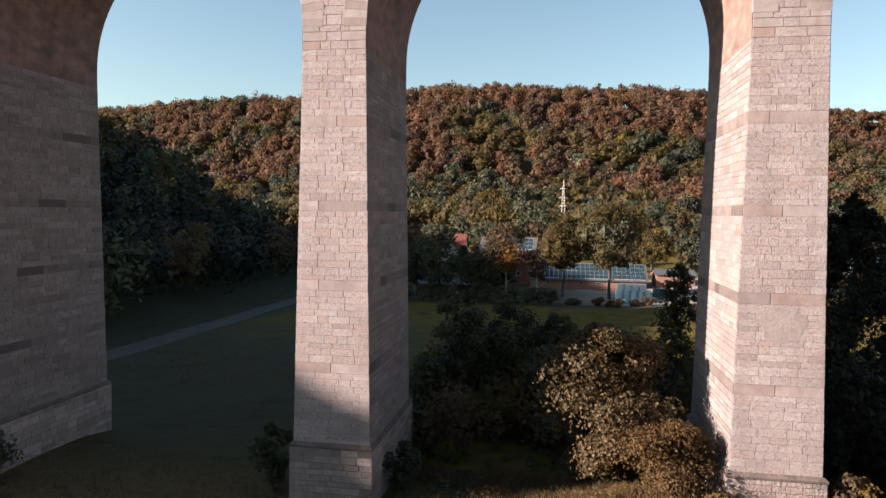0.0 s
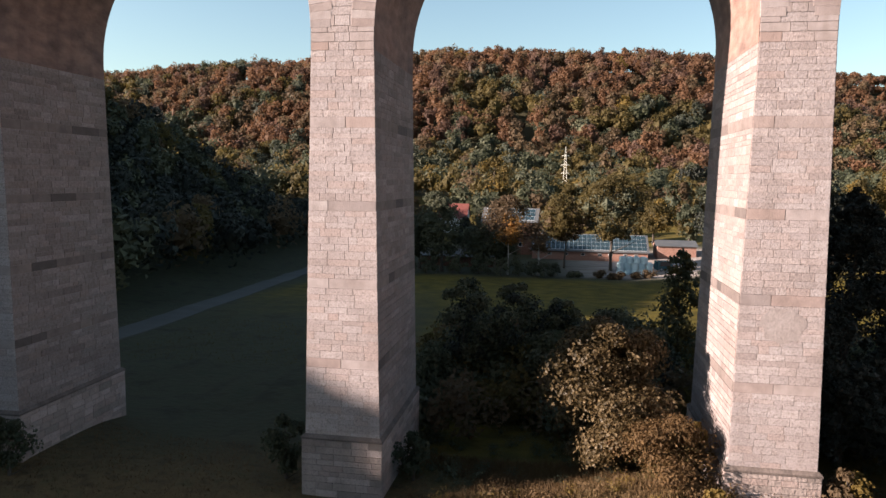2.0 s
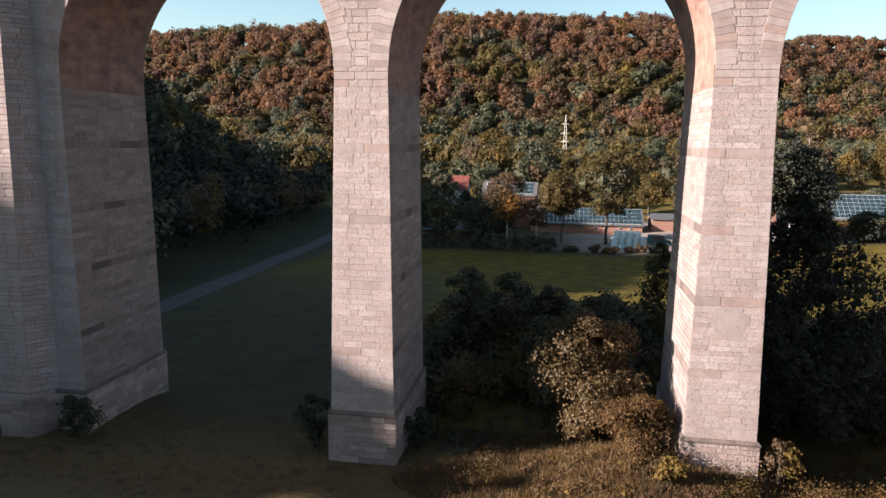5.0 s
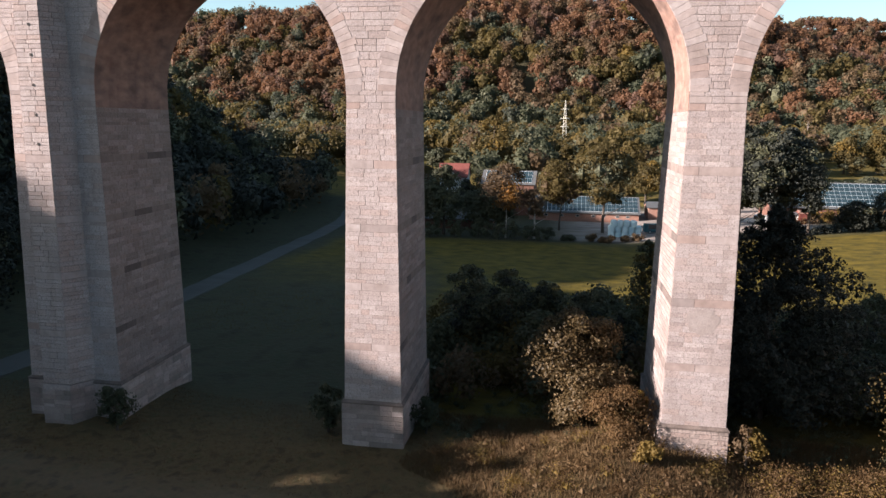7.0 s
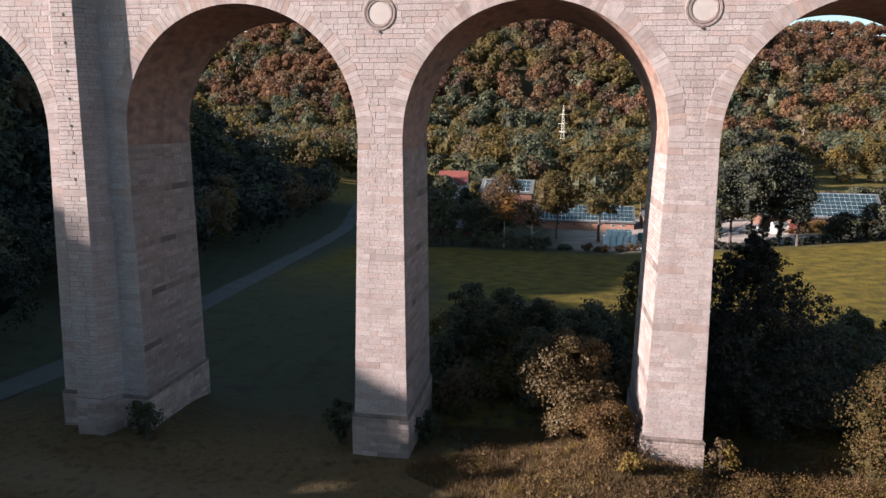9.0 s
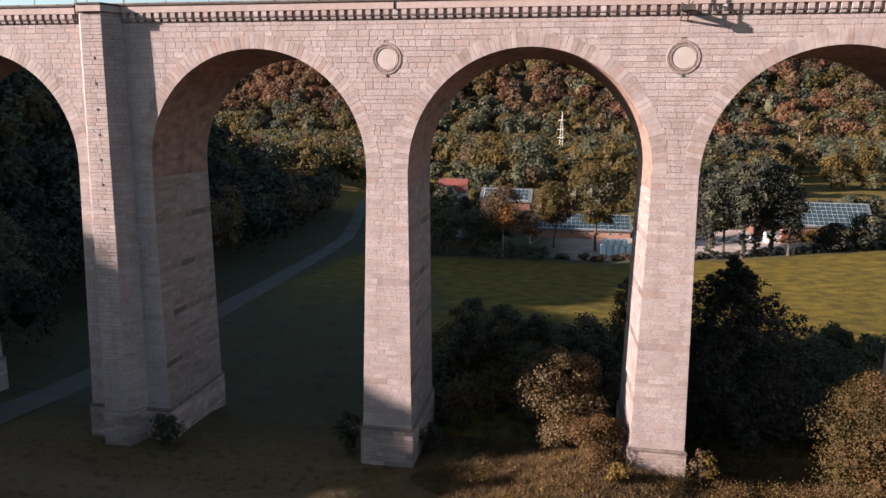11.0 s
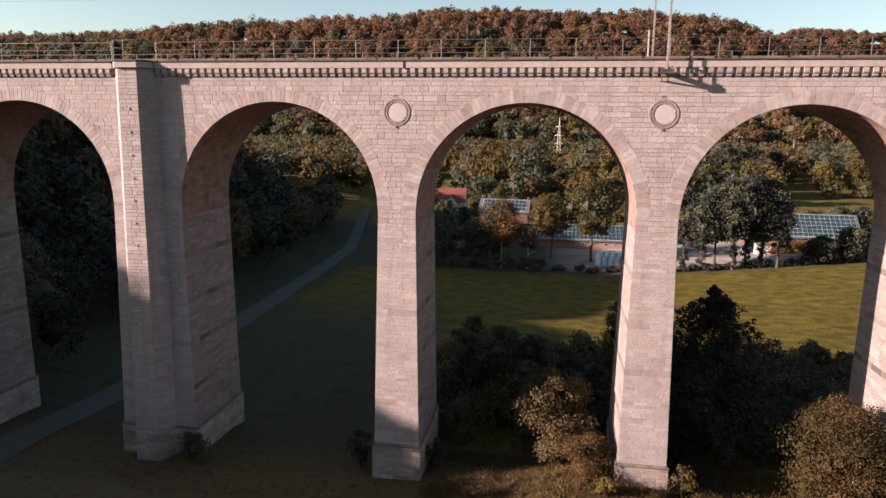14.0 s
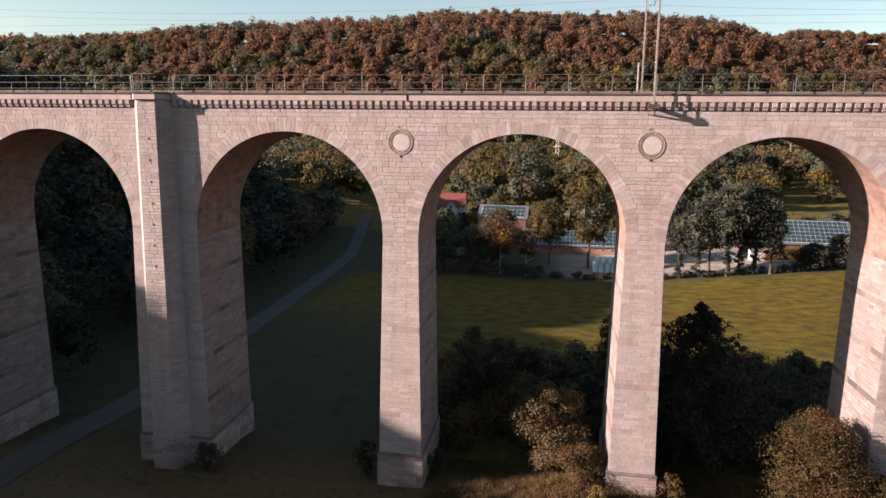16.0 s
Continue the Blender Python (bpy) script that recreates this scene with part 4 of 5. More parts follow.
part("buttress_cornice", loft(bmesh.new(), [butt_ring(Z_FASCIA, 1.09, 0.04), butt_ring(Z_FASCIA + 0.02, 1.27, 0.22), butt_ring(Z_TOP - 0.06, 1.27, 0.22)]), m_fascia, viaduct)
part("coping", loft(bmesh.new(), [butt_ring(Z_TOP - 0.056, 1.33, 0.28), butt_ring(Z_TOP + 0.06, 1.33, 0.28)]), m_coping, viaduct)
part("deck", boxed(-78, 76, 0.7, BACK - 0.6, 30.9, Z_TOP - 0.1), m_ballast, viaduct, "dark ballasted track bed")
part("parapet_kerb", boxed(-78, 76, 0.32, 0.66, Z_TOP + 0.062, Z_TOP + 0.26, bevel=0.02), m_kerb, viaduct, "low stone kerb along the deck")
part("drain_pipe", rod(bmesh.new(), (0.55, fascia_y - 0.03, Z_FASCIA - 0.05), (0.55, fascia_y - 0.03, Z_TOP), 0.035), m_coping, viaduct, "small dark drain pipe")
# Added strip: makes the gaps between the corbels shallower, so they render lighter.
for a, b in ((-78, BX - BW - BC - 0.1), (BX + BW + BC + 0.1, 76)):
    part("frieze", boxed(a, b, -0.1, 0.1, Z_FASCIA - 0.44, Z_FASCIA - 0.002), m_fascia, viaduct, "plain stone strip added behind the corbels to lighten the gaps")
cb = bmesh.new()
prism(cb, [(0.06, 0.0), (-0.25, 0.0), (-0.255, -0.27), (-0.23, -0.36), (-0.17, -0.40), (-0.15, -0.45), (-0.145, -0.52), (-0.11, -0.58), (0.06, -0.61)], -0.17, 0.17)
cb.transform(Matrix(((0, 1, 0, 0), (1, 0, 0, 0), (0, 0, 1, 0), (0, 0, 0, 1))))
bmesh.ops.recalc_face_normals(cb, faces=cb.faces)
corbel_me = bpy.data.meshes.new("corbel")
cb.to_mesh(corbel_me)
cb.free()
corbel_me.materials.append(m_band)
for x in np.arange(24.62 - 0.6 * 116, 46, 0.6):
    if abs(x - BX) > BW + BC + 0.1:
        ob = new("corbel", corbel_me)
        ob.parent = viaduct
        ob.location = (x, 0, Z_FASCIA - 0.004)



# ---- railings, masts and wires on the bridge ----
RAIL_TOP = 33.0


def railing(x0, x1, y, step, foot, label):
    ob = thing("railing", label, "railing", "bridge railings", at=(0, 0, 0))
    k = max(1, round((x1 - x0) / step))
    for i in range(k + 1):
        x = x0 + (x1 - x0) * i / k
        part("post", rod(boxed(x - 0.06, x + 0.06, y - 0.06, y + 0.06, foot - 0.02, foot + 0.03), (x, y, foot), (x, y, RAIL_TOP), 0.032, sides=8), m_rail, ob)
    for z, r in ((RAIL_TOP, 0.026), (RAIL_TOP - 0.55, 0.018)):
        part("rail", rod(bmesh.new(), (x0, y, z), (x1, y, z), r, sides=6), m_rail, ob)
    return ob


railing(-76.0, -22.36, -0.18, 3.12, Z_TOP + 0.06, "grey tubular steel railing on the stone coping")
head = thing("railing", "grey steel railing bent round the buttress head", "railing", "bridge railings")
HEAD_RAIL = [(-22.3, -0.18), (-21.55, -1.12), (-19.75, -1.12), (-18.66, -0.18)]
for x, y in HEAD_RAIL[:2] + [(-20.75, -1.12)] + HEAD_RAIL[3:]:
    part("post", rod(boxed(x - 0.06, x + 0.06, y - 0.06, y + 0.06, Z_TOP + 0.04, Z_TOP + 0.09), (x, y, Z_TOP + 0.06), (x, y, RAIL_TOP + 0.06), 0.032, sides=8), m_rail, head)
for z, r in ((RAIL_TOP + 0.06, 0.026), (RAIL_TOP - 0.5, 0.018)):
    bm = bmesh.new()
    for (xa, ya), (xb, yb) in zip(HEAD_RAIL, HEAD_RAIL[1:]):
        rod(bm, (xa, ya, z), (xb, yb, z), r, sides=6)
    part("rail", bm, m_rail, head)
railing(-18.6, 75.2, -0.18, 3.127, Z_TOP + 0.06, "grey tubular steel railing on the stone coping")
railing(-76.0, 75.2, BACK + 0.2, 2.95, Z_TOP + 0.005, "grey steel railing along the far side of the deck")


def catenary_mast(x, y, foot, tall, label, arm=0):
    """Two flat legs, one behind the other across the bridge, joined by battens."""
    ob = thing("catenary_mast", label, "mast", "catenary masts", at=(x, y, foot))
    w0, w1 = 0.16, 0.11
    for s in (-1, 1):
        part("leg", frustum(bmesh.new(), -0.055, 0.055, s * w0 - 0.035, s * w0 + 0.035, 0, -0.05, 0.05, s * w1 - 0.03, s * w1 + 0.03, tall), m_rust, ob)
    n = 12
    for i in range(1, n):
        z = tall * i / n
        w = w0 + (w1 - w0) * z / tall
        part("batten", boxed(-0.062, -0.05, -w - 0.03, w + 0.03, z - 0.06, z + 0.06), m_rust, ob)
        part("batten", boxed(0.05, 0.062, -w - 0.03, w + 0.03, z - 0.06, z + 0.06), m_rust, ob)
    if arm:
        bm = bmesh.new()
        for z, dz in ((tall - 2.2, 0.0), (tall - 0.7, -0.75)):
            rod(bm, (0, 0, z), (0, arm, z + dz), 0.03, sides=6)
        rod(bm, (0, 0, tall - 1.5), (0.5, arm * 0.5, tall - 0.6), 0.012, sides=5)
        part("cantilever", bm, m_rail, ob, "steel cantilever arm")
    return ob


mast = catenary_mast(18.66, -1.0, 30.86, 8.7, "slender steel catenary mast bracketed out from the cornice", 3.1)
for sx in (-1, 1):
    part("bracket_beam", boxed(sx * 0.2 - 0.05, sx * 0.2 + 0.05, -0.28, 1.04, -0.2, 0.0, bevel=0.008), m_coping, mast, "dark iron bracket beam")
    part("brace", rod(bmesh.new(), (sx * 0.2, -0.2, -0.16), (sx * 0.2, 1.0, -0.72), 0.035, sides=6), m_coping, mast, "dark iron brace")
part("cross_plate", boxed(-0.42, 0.42, -0.3, -0.16, -0.3, 0.02, bevel=0.01), m_coping, mast, "dark iron end plate")
for sx, sz in ((-0.38, 0.12), (0.3, 0.2), (0.05, 0.3)):
    part("clamp", rod(bmesh.new(), (sx * 0.3, -0.22, -0.05), (sx, -0.24, sz), 0.035, sides=6), m_coping, mast)
catenary_mast(18.86, BACK + 0.6, 30.7, 9.4, "slender steel catenary mast on the far side of the deck", -2.9)
sp = thing("signal_post", "short white post on a small concrete base on the deck", "post", at=(18.45, BACK + 0.15, Z_TOP + 0.0))
part("base", boxed(-0.32, 0.32, -0.2, 0.2, 0, 0.16, bevel=0.02), m_plaster, sp)
part("post", boxed(-0.055, 0.055, -0.055, 0.055, 0.1, 3.0, bevel=0.01), m_plaster, sp)


def wire(points, r, label):
    cu = bpy.data.curves.new("overhead_wire", "CURVE")
    cu.dimensions, cu.bevel_depth, cu.bevel_resolution = "3D", r, 1
    s = cu.splines.new("POLY")
    s.points.add(len(points) - 1)
    for q, p in zip(s.points, points):
        q.co = (*p, 1)
    cu.materials.append(m_wire)
    return tagged(new("overhead_wire", cu), label, "wire", "overhead wires")


for y in (2.1, 5.9):
    for base, sag, label in ((37.3, 0.02, "thin contact wire over the track"), (38.75, 0.75, "thin sagging messenger wire over the track")):
        pts = []
        for m0 in range(-3, 2):
            xa = 19.4 + m0 * 56.4
            pts += [(xa + 56.4 * u, y, base - sag * 4 * u * (1 - u)) for u in np.linspace(0, 1, 9)[:-1]]
        wire(pts, 0.008, label)

# ---- lattice pylon ----
py = thing("electricity_pylon", "pale steel lattice electricity pylon among the trees", "pylon", at=(13.0, 400, -0.3))
H_P = 34.8
bm = bmesh.new()


def pylon_w(z):
    return np.interp(z, [0, 12, 27, H_P], [1.75, 1.15, 0.6, 0.06])


levels = [0, 4, 7.5, 10.5, 13, 15.3, 17.4, 19.4, 21.3, 23.1, 24.9, 26.6, 28.2, 30.4, 32.5, H_P]
for sx, sy in ((-1, -1), (1, -1), (1, 1), (-1, 1)):
    leg = bmesh.new()
    for a, b in zip(levels, levels[1:]):
        rod(leg, (sx * pylon_w(a), sy * pylon_w(a), a), (sx * pylon_w(b), sy * pylon_w(b), b), 0.11, sides=5)
    part("leg", leg, m_pylon, py)
for a, b in zip(levels, levels[1:]):
    for f in range(4):
        c, s = ((1, 0), (0, 1), (-1, 0), (0, -1))[f]
        wa, wb = pylon_w(a), pylon_w(b)
        p0, p1 = (-wa * s + wa * c, wa * c + wa * s, a), (wb * s + wb * c, -wb * c + wb * s, b)
        q0, q1 = (wa * s + wa * c, -wa * c + wa * s, a), (-wb * s + wb * c, wb * c + wb * s, b)
        rod(bm, p0, p1, 0.05, sides=4)
        rod(bm, q0, q1, 0.05, sides=4)
part("bracing", bm, m_pylon, py)
for z, w in ((18.6, 2.4), (23.6, 2.7), (29.2, 2.1)):
    arm = bmesh.new()
    for s in (-1, 1):
        rod(arm, (0, 0, z + 0.8), (s * w, 0, z), 0.07, sides=4)
        rod(arm, (0, 0.7, z), (s * w, 0, z), 0.1, sides=4)
        rod(arm, (0, -0.7, z), (s * w, 0, z), 0.1, sides=4)
        rod(arm, (s * w, 0, z), (s * w, 0, z - 0.9), 0.05, sides=5)
    part("cross_arm", arm, m_pylon, py)

# ---- farm ----
m_white = surface("white_render", [(0.429, 0.416, 0.403), (0.494, 0.481, 0.468)], scale=0.6, grain=0.06, rough=0.9)
m_redroof = surface("red_tiles", [(0.135, 0.036, 0.029), (0.18, 0.054, 0.042)], scale=1.5, stain=0.3, stain_scale=0.6, stain_col=(0.130, 0.046, 0.033), grain=0.15, rough=0.8)
m_greyroof = surface("grey_sheet_roof", [(0.07, 0.072, 0.075), (0.1, 0.1, 0.1)], scale=0.6, stain=0.3, stain_col=(0.098, 0.078, 0.065), rough=0.6)
m_brick = surface("farm_brick", [(0.234, 0.117, 0.085), (0.299, 0.169, 0.130)], scale=2.5, stain=0.25, stain_scale=0.4, stain_col=(0.273, 0.208, 0.182), grain=0.18, grain_scale=10.0, rough=0.9)
m_panel = surface("solar_panel", [(0.018, 0.034, 0.042), (0.024, 0.043, 0.052)], "object", grain=0.05, rough=0.45)
m_alu = surface("aluminium_frame", [(0.5, 0.52, 0.53), (0.58, 0.6, 0.6)], rough=0.5, metal=0.2)
m_glass = surface("window_glass", [(0.02, 0.025, 0.03), (0.035, 0.04, 0.045)], rough=0.08)
m_timber = surface("brown_timber", [(0.104, 0.046, 0.033), (0.143, 0.072, 0.052)], scale=2.0, grain=0.2, rough=0.85)
m_wrap = surface("pale_stretch_film", [(0.42, 0.56, 0.60), (0.55, 0.66, 0.68)], "object", stain=0.25, stain_scale=2.0, stain_col=(0.455, 0.520, 0.520), rough=0.35)
m_white_paint = surface("white_car_paint", [(0.455, 0.455, 0.455), (0.507, 0.507, 0.507)], rough=0.25)
m_teal_paint = surface("teal_car_paint", [(0.03, 0.09, 0.11), (0.04, 0.12, 0.14)], rough=0.25)
m_rubber = surface("tyre_rubber", [(0.02, 0.02, 0.02), (0.03, 0.03, 0.03)], rough=0.9)


def mesh_of(name, bm, material):
    me = bpy.data.meshes.new(name)
    bm.to_mesh(me)
    bm.free()
    me.materials.append(material)
    return me


PANEL = mesh_of("solar_panel", boxed(-0.5, 0.5, -0.5, 0.5, 0, 0.04), m_panel)


def shed_house(name, label, category, x, y, z, length, depth, eave, ridge, wall, roof, turn=0, over=0.4, panels=None, windows=(), gable_win=(), thick=0.14):
    """A gabled building, its ridge along its own x. panels: columns, rows, panel size and gap, on the front slope."""
    ob = thing(name, label, category, at=(x, y, z), turn=turn)
    hl, hd = length / 2, depth / 2
    bm = bmesh.new()
    prism(bm, [(-hd, -1.0), (hd, -1.0), (hd, eave), (0, ridge - 0.05), (-hd, eave)], -hl, hl)
    bm.transform(Matrix.Rotation(radians(90), 4, "Z"))
    body = part("wall", bm, wall, ob)
    rise, run = ridge - eave, hd
    for s in (-1, 1):
        bm = bmesh.new()
        k = over / run
        prism(bm, [(s * (hd + over), eave - rise * k), (0, ridge), (0, ridge + thick), (s * (hd + over), eave - rise * k + thick)], -hl - over, hl + over)
        bm.transform(Matrix.Rotation(radians(-90), 4, "Z"))
        part("roof", bm, roof, ob)
    ang = math.atan2(rise, run)
    if panels:
        cols, rows, pw, ph = panels
        back = bmesh.new()
        box(back, -cols * pw / 2 - 0.05, cols * pw / 2 + 0.05, -rows * ph / 2 - 0.05, rows * ph / 2 + 0.05, -0.05, -0.005)
        mid = Matrix.Translation((0, -(hd + over) / 2 + 0.1, (eave - rise * over / run + ridge) / 2 + thick + 0.13)) @ Matrix.Rotation(ang, 4, "X")
        frame_ob = part("mounting_frame", back, m_alu, ob, "pale aluminium mounting frame")
        frame_ob.matrix_basis = mid
        for i in range(cols):
            for j in range(rows):
                p = new("solar_panel", PANEL)
                p.parent = frame_ob
                p.matrix_basis = Matrix.LocRotScale((-cols * pw / 2 + (i + 0.5) * pw, -rows * ph / 2 + (j + 0.5) * ph, 0), None, (pw - 0.1, ph - 0.1, 1))
    for wx, wz, ww, wh in windows:
        fr = part("window", boxed(wx - ww / 2, wx + ww / 2, -hd - 0.05, -hd + 0.1, wz, wz + wh, bevel=0.02), m_white, ob)
        part("pane", boxed(wx - ww / 2 + 0.08, wx + ww / 2 - 0.08, -hd - 0.06, -hd + 0.05, wz + 0.08, wz + wh - 0.08), m_glass, fr)
    for wy, wz, ww, wh in gable_win:
        fr = part("window", boxed(-hl - 0.05, -hl + 0.1, wy - ww / 2, wy + ww / 2, wz, wz + wh, bevel=0.02), m_white, ob)
        part("pane", boxed(-hl - 0.06, -hl + 0.05, wy - ww / 2 + 0.08, wy + ww / 2 - 0.08, wz + 0.08, wz + wh - 0.08), m_glass, fr)
    return ob


barn = shed_house("barn", "long low brick barn with solar panels on its roof", "barn", 17.3, 145.5, ground_at(17, 140), 27.5, 11.0, 2.4, 5.9, m_brick, m_greyroof, panels=(25, 4, 1.08, 1.5),
                  windows=[(q, 1.2, 0.9, 0.6) for q in (-9.5, -5.5, -1.5, 2.5, 5.0, 8.5, 11.0)])
shed_house("barn", "barn with a wide roof full of blue solar panels", "barn", 75.0, 142.5, -2.4, 27.0, 12.0, 2.9, 8.2, m_timber, m_greyroof, turn=-2,
           panels=(22, 6, 1.2, 1.25), windows=[(-6, 1.0, 1.2, 0.9)])
shed_house("barn", "grey-roofed barn with solar panels behind the house", "barn", -2.5, 152.0, ground_at(-2, 150), 14.0, 8.4, 8.5, 11.6, m_timber, m_greyroof, turn=-4,
           panels=(11, 3, 1.15, 1.5), windows=[(-3, 2.0, 1.0, 1.2), (3, 2.0, 1.0, 1.2)])
shed_house("house", "white rendered farmhouse with a red tiled gable roof", "house", -24.0, 192.0, ground_at(-24, 190), 9.4, 9.0, 4.6, 8.6, m_white, m_redroof, turn=0,
           windows=[(q, z, 1.1, 1.4) for q in (-3.2, 3.2) for z in (1.0,)])
wing = shed_house("house", "white gabled cross wing with a red tiled roof", "house", -23.6, 187.4, ground_at(-24, 190) - 0.2, 5.0, 4.4, 4.4, 6.8, m_white, m_redroof, turn=90,
                  gable_win=[(-0.9, 1.6, 0.8, 1.3), (0.9, 1.6, 0.8, 1.3), (0.0, 4.2, 0.9, 1.1)])
shed_house("shed", "low grey shed in the shade of the farm trees", "shed", -12.0, 122.0, ground_at(-12, 122), 16.0, 6.0, 2.4, 3.6, m_timber, m_greyroof)
shed_house("shed", "small white shed with a low grey roof in the yard", "shed", 62.1, 126.0, ground_at(62.1, 126.0), 3.2, 2.6, 2.1, 2.6, m_white, m_greyroof, over=0.15, thick=0.06)
shed_house("shed", "small red hut with an orange roof beside the white shed", "shed", 64.6, 125.6, ground_at(64.6, 125.6), 1.7, 2.2, 2.4, 3.0, m_redroof, m_brick, over=0.12, thick=0.06)
shed_house("shed", "brick store shed with a grey roof beside the barn", "shed", 38.0, 146.0, ground_at(38, 144), 9.0, 8.0, 3.0, 4.0, m_brick, m_greyroof)

# wrapped bales, stacked two high
bale_bm = bmesh.new()
bmesh.ops.create_cone(bale_bm, cap_ends=True, segments=20, radius1=0.68, radius2=0.68, depth=1.25)
bmesh.ops.bevel(bale_bm, geom=[e for e in bale_bm.edges if abs(e.verts[0].co.z - e.verts[1].co.z) < 0.01], offset=0.12, segments=2, affect="EDGES")
bale_me = mesh_of("wrapped_bale", bale_bm, m_wrap)
rb = np.random.default_rng(8)
for row, (count, z) in enumerate(((5, 0.62), (5, 1.86), (4, 3.0))):
    for i in range(count):
        for j in range(2):
            bx, by = 22.6 + i * 1.42 + 0.4 * (row == 2) + rb.uniform(-0.05, 0.05), 115.0 + j * 1.45
            ob = tagged(new("wrapped_bale", bale_me), "round silage bale in pale blue stretch film, stacked", "bale", "stack of bales")
            ob.matrix_basis = pose(bx, by, ground_at(25, 115.7) + z - 0.02, 0, 0, rb.uniform(0, 90))


def vehicle(label, x, y, paint, turn, tall=1.5, length=4.3, van=False):
    ob = thing("car", label, "car", "parked vehicles", at=(x, y, ground_at(x, y)), turn=turn)
    hl, w = length / 2, 0.88
    roof = [(-hl, 0.3), (hl, 0.3), (hl, 0.75), (hl - 0.25, 0.9), (hl * 0.45, 0.98), (hl * 0.2, tall - 0.06), (-hl * 0.65 if not van else -hl + 0.1, tall), (-hl + 0.02, 0.98), (-hl, 0.8)]
    body = prism(bmesh.new(), roof, -w, w)
    bmesh.ops.bevel(body, geom=[e for e in body.edges if abs(e.verts[0].co.y - e.verts[1].co.y) < 0.01], offset=0.07, segments=2, affect="EDGES")
    part("body", body, paint, ob)
    for s in (-1, 1):
        part("side_window", boxed(-hl * 0.75, hl * 0.22, s * (w + 0.005) - 0.01, s * (w + 0.005) + 0.01, 1.0, tall - 0.14, bevel=0.004), m_glass, ob)
        for q in (-hl * 0.62, hl * 0.62):
            wheel = rod(bmesh.new(), (q, s * (w - 0.18), 0.32), (q, s * (w + 0.02), 0.32), 0.32, sides=18)
            wo = part("wheel", wheel, m_rubber, ob)
            part("rim", rod(bmesh.new(), (q, s * (w - 0.0), 0.32), (q, s * (w + 0.03), 0.32), 0.19, sides=14), m_alu, wo)
    ws = prism(bmesh.new(), [(hl * 0.47, 1.0), (hl * 0.49, 1.02), (hl * 0.235, tall - 0.09), (hl * 0.215, tall - 0.11)], -w + 0.1, w - 0.1)
    part("windscreen", ws, m_glass, ob)
    return ob


vehicle("dark teal van parked by the wrapped bales", 32.2, 119.0, m_teal_paint, 20, 2.1, 4.8, True)
vehicle("white car parked in the gravel yard", 47.0, 134.9, m_white_paint, 170)
vehicle("white van parked under the yard trees", 56.1, 129.1, m_white_paint, 160, 2.0, 4.8, True)

# ---- trees of the farm and the meadow's edge ----
tree("tree", "dark green broadleaf tree beside the farmhouse", -13.6, 108, 16.2, 11.5, m_dark, 4600, 0.5, 31, bare=0.1, count=26, extra=m_green)
tree("tree", "slender tree with brown and orange leaves and a pale trunk", 0.0, 106, 16.4, 13, m_brown, 6000, 0.38, 32, bare=0.3, count=46, fat=(0.24, 0.44), bark=m_birch, core=0.3, extra=m_orange, stem=0.16)
tree("tree", "dark bushy tree under the orange one", -5.5, 110, 10.5, 10, m_dark, 3400, 0.55, 38, bare=0.1, count=14)
tree("tree", "young tree with thinning brown leaves and a pale trunk", 6.0, 107, 11, 7.5, m_brown, 1700, 0.42, 33, bare=0.36, count=14, bark=m_birch, core=0.3)
tree("tree", "olive green autumn tree before the barn", 11.2, 122, 17, 14, m_olive, 7500, 0.42, 34, bare=0.28, count=54, fat=(0.24, 0.44), extra=m_brown, stem=0.24)
tree("tree", "large broad brownish-green tree before the barn", 21.0, 120, 21.5, 17.5, m_olive, 12000, 0.42, 35, bare=0.22, count=76, fat=(0.22, 0.4), extra=m_dark, stem=0.34)
tree("tree", "olive tree behind the barn", 35.5, 165, 13, 14, m_olive, 4400, 0.6, 36, bare=0.2, count=24, extra=m_yellow)
for i, (x, y, h, w) in enumerate(((44, 106, 17.5, 9), (47.5, 109, 20, 11), (50.5, 106, 21.5, 11), (53.5, 108, 22.5, 12), (57.0, 109, 21, 11), (60.0, 107, 15.5, 6.4), (41.0, 110, 19.5, 10))):
    tree("tree", "tall dark broadleaf tree in the row along the yard", x, y, h, w * 1.4, m_shade_toned, 6000, 0.42, 40 + i, bare=0.2, count=54, fat=(0.24, 0.42), extra=m_dark, stem=0.3)
for i, (x, y, h, w) in enumerate(((70, 110, 6.6, 9.5), (76, 111, 8.0, 11), (82.5, 112.5, 8.6, 11), (89.5, 114, 9.2, 11))):
    tree("tree", "small round dark tree at the top of the meadow", x, y, h, w, m_shade_toned, 3600, 0.4, 50 + i, bare=0.0, count=30, fat=(0.3, 0.5), extra=m_dark)
